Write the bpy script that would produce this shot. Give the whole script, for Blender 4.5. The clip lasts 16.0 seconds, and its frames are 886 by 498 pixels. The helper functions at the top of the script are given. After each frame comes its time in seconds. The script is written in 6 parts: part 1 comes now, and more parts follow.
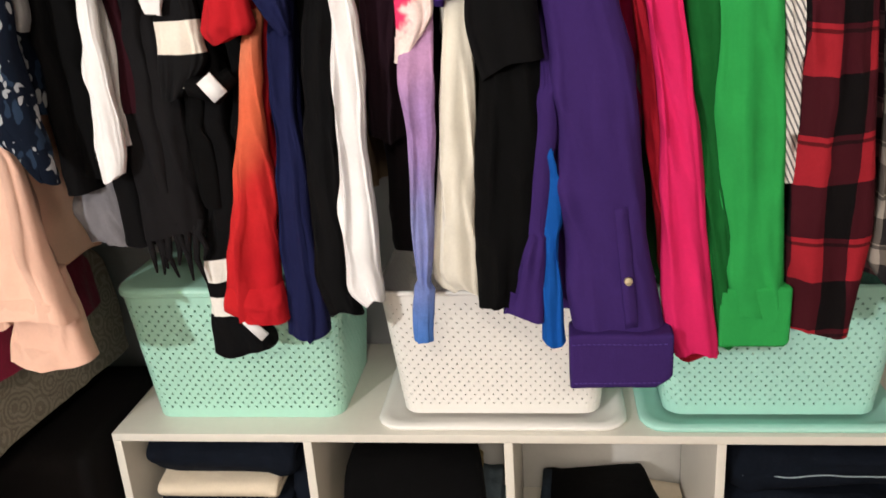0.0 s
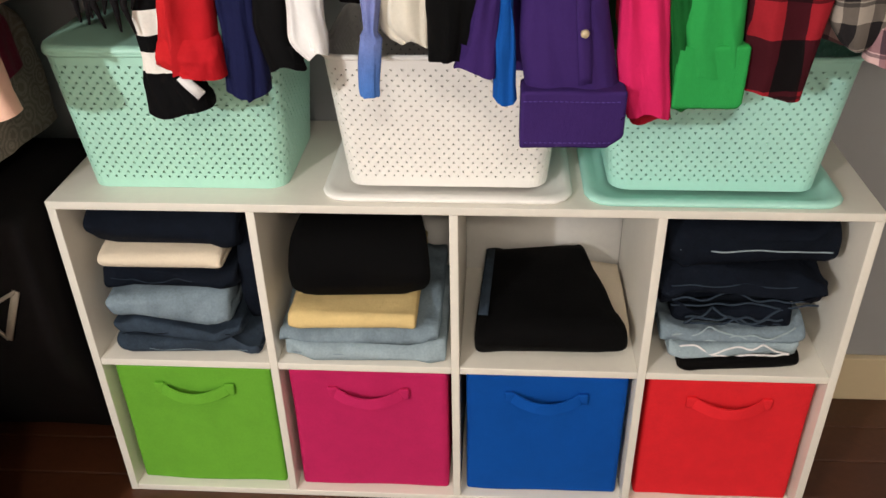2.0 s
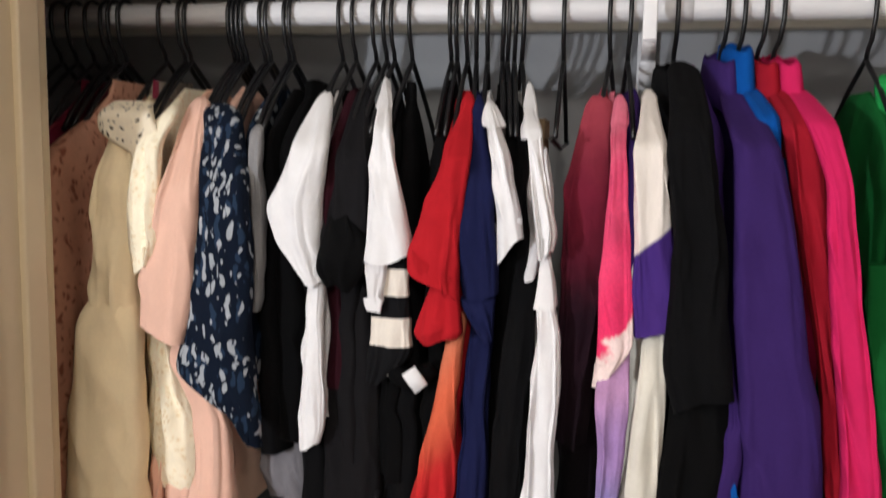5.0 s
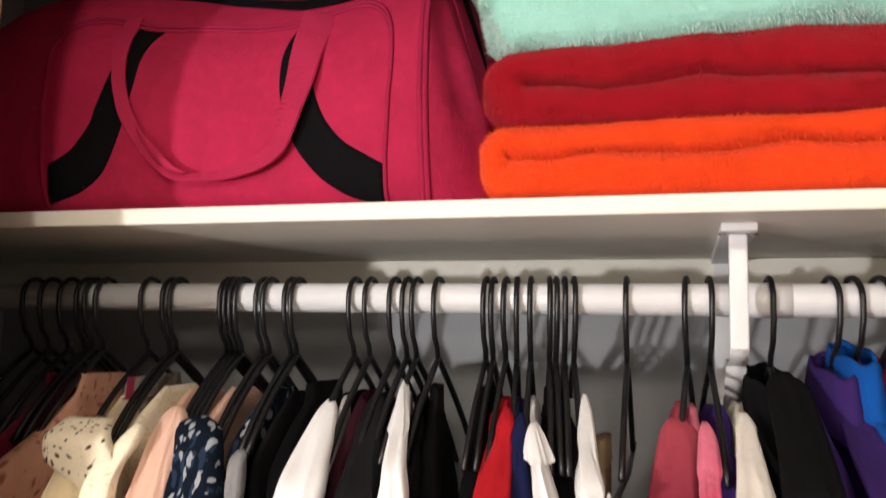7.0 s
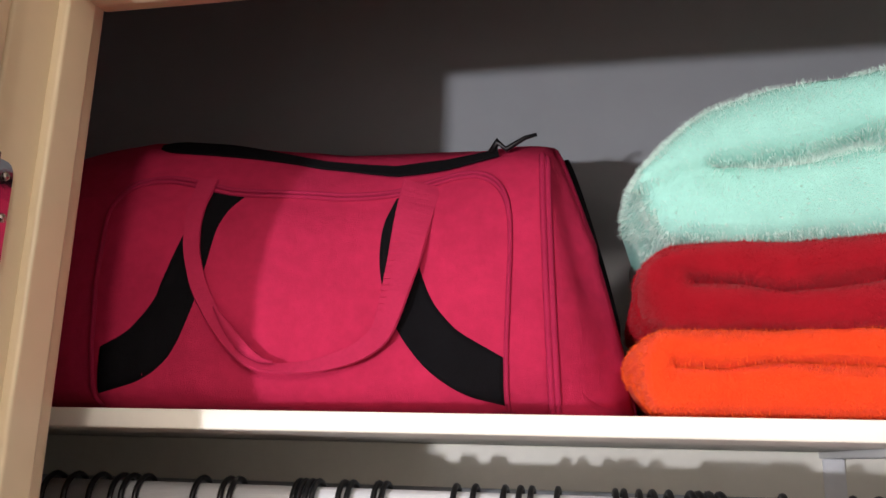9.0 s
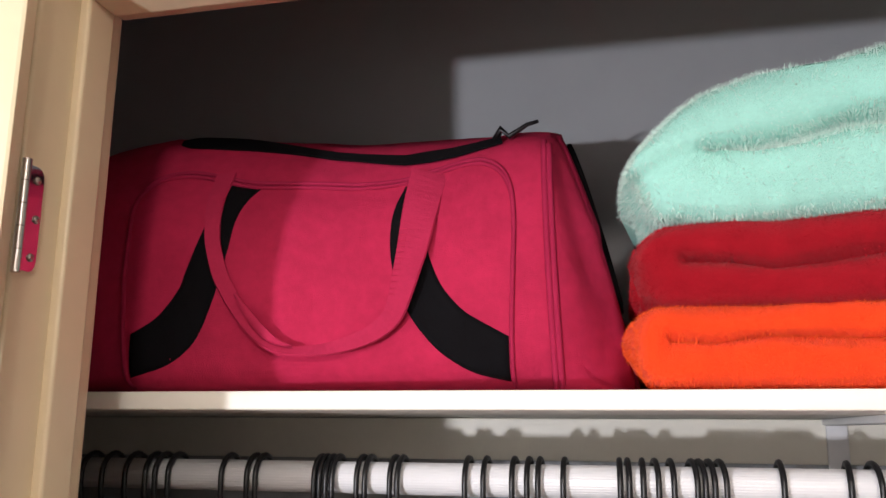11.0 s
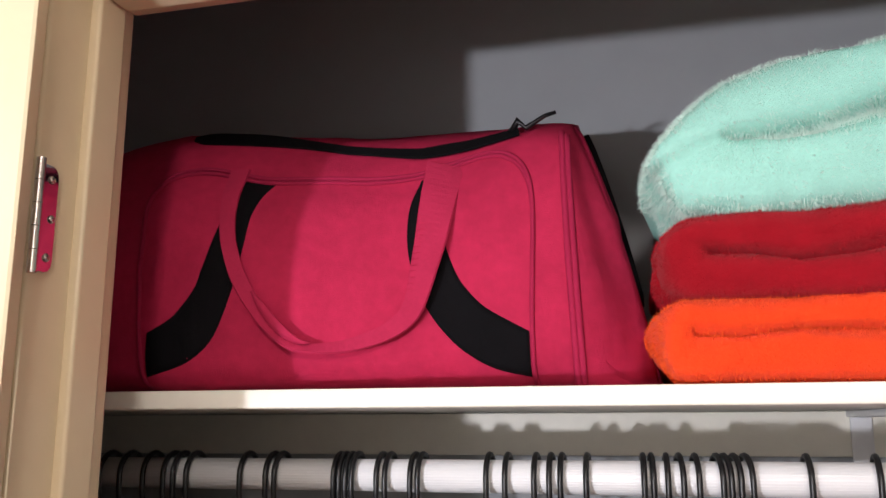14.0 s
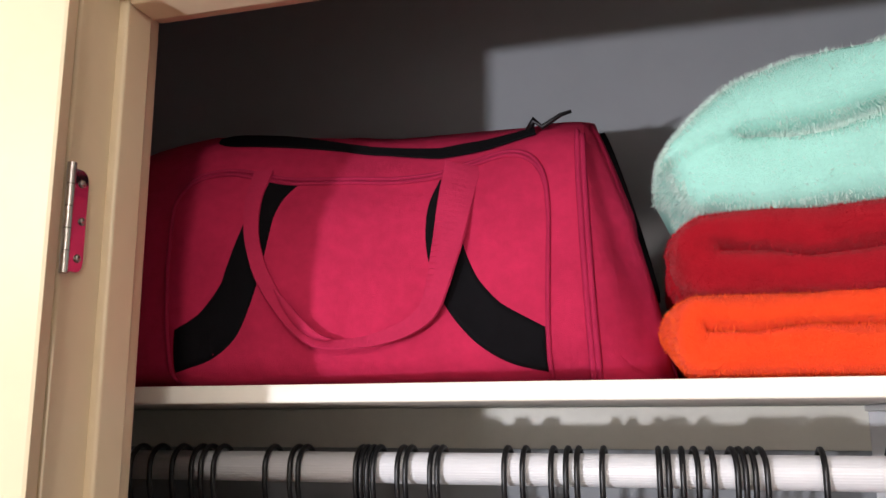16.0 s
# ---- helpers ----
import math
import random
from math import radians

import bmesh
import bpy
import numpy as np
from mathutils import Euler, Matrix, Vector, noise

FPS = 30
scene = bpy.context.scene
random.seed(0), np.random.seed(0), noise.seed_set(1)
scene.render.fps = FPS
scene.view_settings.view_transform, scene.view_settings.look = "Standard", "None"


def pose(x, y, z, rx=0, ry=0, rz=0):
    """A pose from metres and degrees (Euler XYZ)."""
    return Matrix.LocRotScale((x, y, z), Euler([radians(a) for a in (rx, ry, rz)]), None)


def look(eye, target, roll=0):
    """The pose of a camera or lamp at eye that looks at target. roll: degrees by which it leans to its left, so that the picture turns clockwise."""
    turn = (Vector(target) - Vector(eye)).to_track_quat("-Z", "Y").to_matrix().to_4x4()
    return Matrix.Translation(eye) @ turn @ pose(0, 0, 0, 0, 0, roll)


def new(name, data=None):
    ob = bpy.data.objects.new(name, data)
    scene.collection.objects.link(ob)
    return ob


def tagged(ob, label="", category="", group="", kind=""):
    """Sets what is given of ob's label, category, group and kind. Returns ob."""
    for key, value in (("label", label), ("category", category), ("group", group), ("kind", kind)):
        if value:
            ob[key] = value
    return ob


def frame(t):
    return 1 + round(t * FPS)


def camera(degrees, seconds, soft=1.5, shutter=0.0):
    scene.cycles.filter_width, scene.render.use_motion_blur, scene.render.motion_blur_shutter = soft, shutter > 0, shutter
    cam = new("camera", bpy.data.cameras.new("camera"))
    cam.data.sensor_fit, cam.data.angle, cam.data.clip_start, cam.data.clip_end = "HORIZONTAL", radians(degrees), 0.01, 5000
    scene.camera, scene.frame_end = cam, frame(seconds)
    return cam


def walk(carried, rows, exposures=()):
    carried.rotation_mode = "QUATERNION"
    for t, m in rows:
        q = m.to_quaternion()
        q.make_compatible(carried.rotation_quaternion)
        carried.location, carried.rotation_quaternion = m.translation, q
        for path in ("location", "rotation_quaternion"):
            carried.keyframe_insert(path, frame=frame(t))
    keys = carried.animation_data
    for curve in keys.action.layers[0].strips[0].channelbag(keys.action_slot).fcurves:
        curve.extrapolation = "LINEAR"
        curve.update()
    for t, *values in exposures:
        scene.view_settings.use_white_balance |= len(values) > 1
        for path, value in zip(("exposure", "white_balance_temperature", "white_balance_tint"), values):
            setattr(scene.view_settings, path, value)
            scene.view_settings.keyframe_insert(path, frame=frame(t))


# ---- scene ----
cam = camera(55.0, 16.0, soft=1.5, shutter=0.5)
PATH = [
    (0, (0.661, -1.044, 1.262), (0.411, 0.823, 0.588), -3.9),
    (0.5, (0.666, -1.042, 1.25), (0.442, 0.803, 0.512), -3.5),
    (1, (0.664, -1.047, 1.229), (0.471, 0.746, 0.364), -3.0),
    (1.5, (0.657, -1.044, 1.212), (0.501, 0.682, 0.214), -2.2),
    (2, (0.656, -1.044, 1.194), (0.533, 0.642, 0.126), -1.2),
    (2.5, (0.639, -1.062, 1.22), (0.484, 0.67, 0.232), 0.0),
    (3, (0.584, -1.084, 1.289), (0.321, 0.752, 0.54), 1.3),
    (3.5, (0.558, -1.1, 1.316), (0.189, 0.779, 0.739), 1.0),
    (4, (0.551, -1.101, 1.332), (0.15, 0.797, 0.848), 1.0),
    (4.5, (0.543, -1.118, 1.363), (0.14, 0.803, 0.984), 1.2),
    (5, (0.541, -1.122, 1.41), (0.12, 0.819, 1.178), 1.1),
    (5.2, (0.528, -1.134, 1.416), (0.123, 0.819, 1.264), 1.2),
    (7.5, (0.499, -0.853, 1.602), (-0.07, 1.048, 1.849), 1.0),
    (8, (0.382, -0.858, 1.626), (-0.094, 1.053, 1.977), 2.2),
    (8.5, (0.32, -0.834, 1.62), (-0.147, 1.044, 2.128), 2.0),
    (9, (0.304, -0.834, 1.643), (-0.09, 1.068, 2.118), 1.5),
    (11.5, (0.334, -0.876, 1.644), (-0.148, 1.02, 2.057), 0.1),
    (12, (0.328, -0.873, 1.643), (-0.179, 1.018, 2.053), 0.0),
    (12.5, (0.33, -0.868, 1.647), (-0.186, 1.019, 2.062), 0.2),
    (13, (0.329, -0.868, 1.649), (-0.184, 1.015, 2.081), 0.1),
    (13.5, (0.327, -0.867, 1.648), (-0.177, 1.022, 2.072), -0.1),
    (14, (0.319, -0.863, 1.648), (-0.156, 1.038, 2.048), -0.2),
    (14.5, (0.322, -0.864, 1.647), (-0.153, 1.04, 2.032), 0.0),
    (15, (0.328, -0.868, 1.644), (-0.178, 1.027, 2.035), 0.0),
    (15.5, (0.331, -0.877, 1.648), (-0.193, 1.012, 2.043), 0.0),
    (16, (0.333, -0.879, 1.647), (-0.204, 1.008, 2.036), -0.2),
]
walk(cam, [(t, look(eye, target, roll)) for t, eye, target, roll in PATH],
     exposures=[(0, 0.14, 6500, 10), (3.2, 0.07, 6500, 10), (4.1, -0.06, 6450, 10), (5.2, -0.16, 5950, 10), (7.4, 0.27, 6500, 12), (8.5, 0.32, 6400, 13), (9, 0.29, 6050, 14), (11.5, 0.27, 6050, 14), (16, 0.27, 5980, 14)])

# ---- light ----
world = bpy.data.worlds.new("world")
scene.world = world
world.use_nodes = True
world.node_tree.nodes["Background"].inputs[0].default_value = (0.9, 0.95, 1.0, 1)
world.node_tree.nodes["Background"].inputs[1].default_value = 0.012


def area_lamp(name, eye, target, size, watts, colour):
    data = bpy.data.lights.new(name, "AREA")
    data.shape, data.size, data.energy, data.color = "DISK", size, watts, colour
    ob = new(name, data)
    ob.matrix_world = look(eye, target)
    return ob


def bulb(name, place, radius, watts, colour):
    data = bpy.data.lights.new(name, "POINT")
    data.shadow_soft_size, data.energy, data.color = radius, watts, colour
    ob = new(name, data)
    ob.location = place
    return ob


bulb("standing_lamp_light", (-0.51, -2.0, 1.41), 0.032, 84, (1.0, 0.975, 0.96))
area_lamp("ceiling_light", (0.80, -2.90, 2.40), (0.35, -0.10, 1.2), 0.30, 21, (1.0, 0.88, 0.74))


# ---- materials ----
def hexc(h):
    v = [int(h[i:i + 2], 16) / 255 for i in (1, 3, 5)]
    return tuple(c / 12.92 if c <= 0.04045 else ((c + 0.055) / 1.055) ** 2.4 for c in v) + (1.0,)


class Nodes:
    """A small helper round one material's node tree."""

    def __init__(self, name, rough=0.8, metal=0.0, sheen=0.0):
        self.mat = bpy.data.materials.new(name)
        self.mat.use_nodes = True
        self.tree = self.mat.node_tree
        self.bsdf = self.tree.nodes["Principled BSDF"]
        self.bsdf.inputs["Roughness"].default_value = rough
        self.bsdf.inputs["Metallic"].default_value = metal
        self.bsdf.inputs["Sheen Weight"].default_value = sheen
        self.bsdf.inputs["Specular IOR Level"].default_value = 0.12 if rough > 0.84 else 0.5
        self.pos = self.add("ShaderNodeNewGeometry").outputs["Position"]

    def add(self, kind, **inputs):
        n = self.tree.nodes.new(kind)
        for k, v in inputs.items():
            self.put(n.inputs[k.replace("_", " ")], v)
        return n

    def put(self, socket, v):
        if isinstance(v, bpy.types.NodeSocket):
            self.tree.links.new(v, socket)
        else:
            socket.default_value = v

    def noise(self, scale, detail=3.0, stretch=(1, 1, 1), rough=0.55):
        m = self.add("ShaderNodeMapping", Vector=self.pos, Scale=stretch)
        return self.add("ShaderNodeTexNoise", Vector=m.outputs[0], Scale=scale, Detail=detail, Roughness=rough).outputs[0]

    def maths(self, op, a, b=0.0):
        n = self.tree.nodes.new("ShaderNodeMath")
        n.operation = op
        self.put(n.inputs[0], a)
        self.put(n.inputs[1], b)
        return n.outputs[0]

    def mix(self, f, a, b):
        n = self.tree.nodes.new("ShaderNodeMix")
        n.data_type = "RGBA"
        for s, v in ((n.inputs[0], f), (n.inputs[6], a), (n.inputs[7], b)):
            self.put(s, v)
        return n.outputs[2]

    def ramp(self, f, stops, constant=False):
        n = self.tree.nodes.new("ShaderNodeValToRGB")
        self.put(n.inputs[0], f)
        cr = n.color_ramp
        cr.interpolation = "CONSTANT" if constant else "EASE"
        while len(cr.elements) < len(stops):
            cr.elements.new(1.0)
        for e, (p, c) in zip(cr.elements, stops):
            e.position, e.color = p, c
        return n.outputs[0]

    def span(self, axis, low, high):
        """0 to 1 along a world axis."""
        s = self.add("ShaderNodeSeparateXYZ", Vector=self.pos).outputs[axis]
        n = self.add("ShaderNodeMapRange", Value=s)
        n.inputs[1].default_value, n.inputs[2].default_value = low, high
        return n.outputs[0]

    def vary(self, colour, amount=0.15, scale=35.0):
        """The colour, uneven at two scales."""
        f = self.maths("ADD", self.maths("MULTIPLY", self.noise(scale), 0.6), self.maths("MULTIPLY", self.noise(scale * 9), 0.4))
        n = self.add("ShaderNodeHueSaturation", Color=colour)
        lift = self.add("ShaderNodeMapRange", Value=f)
        for i, v in zip((1, 2, 3, 4), (0.25, 0.75, 1 - amount, 1 + amount)):
            lift.inputs[i].default_value = v
        self.put(n.inputs["Value"], lift.outputs[0])
        return n.outputs[0]

    def done(self, colour, bump=0.3, bscale=900.0, depth=0.0006, stretch=(1, 1, 1), bump2=0.0, b2scale=60.0):
        self.put(self.bsdf.inputs["Base Color"], colour)
        h = self.noise(bscale, 2.0, stretch)
        if bump2:
            # long creases under the weave
            folds = self.add("ShaderNodeBump", Strength=0.34, Distance=0.0038 * bump2, Height=self.noise(b2scale * 0.55, 2.0, (1, 1, 0.16)))
            puckers = self.add("ShaderNodeBump", Strength=0.4, Distance=0.0020 * bump2, Height=self.noise(b2scale * 1.4, 3.0, (1, 1, 0.5)), Normal=folds.outputs[0])
            b = self.add("ShaderNodeBump", Strength=bump, Distance=depth, Height=h, Normal=puckers.outputs[0])
        else:
            b = self.add("ShaderNodeBump", Strength=bump, Distance=depth, Height=h)
        self.put(self.bsdf.inputs["Normal"], b.outputs[0])
        return self.mat


def fabric(name, colour, amount=0.14, rough=0.9, sheen=0.0, bump=0.5, bump2=1.6, scale=30.0):
    n = Nodes(name, rough, 0.0, sheen)
    return n.done(n.vary(hexc(colour), amount, scale), bump, 1100.0, 0.0014, (1, 1, 1), bump2, 52.0)


def plain(name, colour, rough=0.5, metal=0.0, amount=0.06, bump=0.15, scale=12.0, bscale=300.0):
    n = Nodes(name, rough, metal)
    return n.done(n.vary(hexc(colour), amount, scale), bump, bscale, 0.0006)


def knit_gradient(name, axis, low, high, stops, amount=0.12, tilt=0.0, mid=0.0, fray=0.12):
    """Colours by height; with a tilt the bands run askew about x = mid."""
    n = Nodes(name, 0.9, 0.0, 0.0)
    x = n.add("ShaderNodeSeparateXYZ", Vector=n.pos).outputs["X"]
    lean = n.maths("MULTIPLY", n.maths("SUBTRACT", x, mid), tilt / (high - low))
    edge = n.maths("ADD", n.maths("ADD", n.span(axis, low, high), lean), n.maths("MULTIPLY", n.maths("SUBTRACT", n.noise(25), 0.5), fray))
    return n.done(n.vary(n.ramp(edge, [(p, hexc(c)) for p, c in stops]), amount), 0.5, 1100.0, 0.0012, (1, 1, 1), 1.5, 70.0)


def banded(name, low, high, stops):
    """Bands of constant colour by height."""
    n = Nodes(name, 0.9, 0.0, 0.0)
    edge = n.maths("ADD", n.span("Z", low, high), n.maths("MULTIPLY", n.maths("SUBTRACT", n.noise(12), 0.5), 0.03))
    return n.done(n.vary(n.ramp(edge, [(p, hexc(c)) for p, c in stops], True), 0.1), 0.5, 1100.0, 0.0012, (1, 1, 1), 1.5, 70.0)


def blotch(name, base, second, scale, low, high, stretch=(1, 1, 1), third=None):
    """Printed leaves or lace: a second colour where a stretched cell pattern is low."""
    n = Nodes(name, 0.9, 0.0, 0.0)
    warp = n.add("ShaderNodeTexNoise", Vector=n.pos, Scale=22.0)
    m = n.add("ShaderNodeMapping", Vector=n.pos, Scale=stretch)
    v = n.add("ShaderNodeVectorMath")
    v.operation = "MULTIPLY_ADD"
    n.put(v.inputs[0], warp.outputs["Color"])
    v.inputs[1].default_value = (0.05, 0.05, 0.05)
    n.put(v.inputs[2], m.outputs[0])
    cell = n.add("ShaderNodeTexVoronoi", Vector=v.outputs[0], Scale=scale)
    r = n.add("ShaderNodeMapRange", Value=cell.outputs["Distance"])
    r.inputs[1].default_value, r.inputs[2].default_value = low, high
    colour = n.mix(r.outputs[0], hexc(second), hexc(base))
    return n.done(n.vary(colour, 0.12), 0.6, 900.0, 0.0015, (1, 1, 1), 1.2)


def leaf_print(name, ground, shade, pale):
    """Brushed leaves in two tones, leaning both ways, on a dark ground."""
    n = Nodes(name, 0.9, 0.0, 0.0)
    warp = n.add("ShaderNodeTexNoise", Vector=n.pos, Scale=38.0)
    colour = hexc(ground)
    for turn, scale, low, high, c, shift in ((0.9, 40.0, 0.30, 0.36, shade, 0.0), (-0.8, 40.0, 0.27, 0.30, pale, 3.1), (0.7, 44.0, 0.26, 0.29, pale, 7.7)):
        m = n.add("ShaderNodeMapping", Vector=n.pos, Location=(shift, 0, shift), Rotation=(0, turn, 0), Scale=(2.5, 1.0, 0.62))
        v = n.add("ShaderNodeVectorMath")
        v.operation = "MULTIPLY_ADD"
        n.put(v.inputs[0], warp.outputs["Color"])
        v.inputs[1].default_value = (0.045, 0.045, 0.045)
        n.put(v.inputs[2], m.outputs[0])
        cell = n.add("ShaderNodeTexVoronoi", Vector=v.outputs[0], Scale=scale)
        r = n.add("ShaderNodeMapRange", Value=cell.outputs["Distance"])
        r.inputs[1].default_value, r.inputs[2].default_value = low, high
        colour = n.mix(r.outputs[0], hexc(c), colour)
    return n.done(n.vary(colour, 0.14), 0.6, 900.0, 0.0015, (1, 1, 1), 1.2)


def crochet_rings(name, base, dark):
    """Crochet rounds: rings about scattered centres, with small gaps."""
    n = Nodes(name, 0.95)
    cell = n.add("ShaderNodeTexVoronoi", Vector=n.pos, Scale=26.0)
    rings = n.maths("SINE", n.maths("MULTIPLY", cell.outputs["Distance"], 34.0))
    fine = n.add("ShaderNodeTexVoronoi", Vector=n.pos, Scale=210.0)
    holes = n.maths("LESS_THAN", fine.outputs["Distance"], 0.26)
    f = n.maths("MULTIPLY", n.maths("GREATER_THAN", rings, 0.1), 0.6)
    colour = n.mix(n.maths("MAXIMUM", f, n.maths("MULTIPLY", holes, 0.8)), hexc(base), hexc(dark))
    return n.done(n.vary(colour, 0.14), 0.7, 700.0, 0.0018)


def checked(name, ground, dark, bright, cell, line, ox=0.0, oz=0.0):
    """A woven check: dark and bright bands in both directions."""
    n = Nodes(name, 0.9, 0.0, 0.0)
    s = n.add("ShaderNodeSeparateXYZ", Vector=n.pos)
    wob = n.maths("MULTIPLY", n.maths("SUBTRACT", n.noise(9), 0.5), 0.02)
    fx = n.maths("FRACT", n.maths("DIVIDE", n.maths("ADD", n.maths("ADD", s.outputs[0], wob), 5.0 + ox), cell * 0.55))
    fz = n.maths("FRACT", n.maths("DIVIDE", n.maths("ADD", n.maths("ADD", s.outputs[2], wob), 5.0 + oz), cell))
    bx, bz = n.maths("GREATER_THAN", fx, 0.48), n.maths("GREATER_THAN", fz, 0.54)
    c = n.mix(bz, n.mix(bx, hexc(dark), hexc(ground)), n.mix(bx, hexc(ground), hexc(bright)))
    thin = n.maths("LESS_THAN", n.maths("ABSOLUTE", n.maths("SUBTRACT", fz, 0.93)), line)
    c = n.mix(n.maths("MULTIPLY", thin, 0.7), c, hexc(dark))
    return n.done(n.vary(c, 0.12), 0.5, 1000.0, 0.0012, (1, 1, 1), 1.3)


def pinstripes(name, base, dark, pitch):
    n = Nodes(name, 0.9, 0.0, 0.0)
    s = n.add("ShaderNodeSeparateXYZ", Vector=n.pos)
    k = n.maths("ADD", n.maths("ADD", n.maths("MULTIPLY", s.outputs[2], 1.0), n.maths("MULTIPLY", s.outputs[0], 2.2)), 5.0)
    f = n.maths("GREATER_THAN", n.maths("FRACT", n.maths("DIVIDE", k, pitch)), 0.6)
    return n.done(n.vary(n.mix(f, hexc(base), hexc(dark)), 0.1), 0.4)


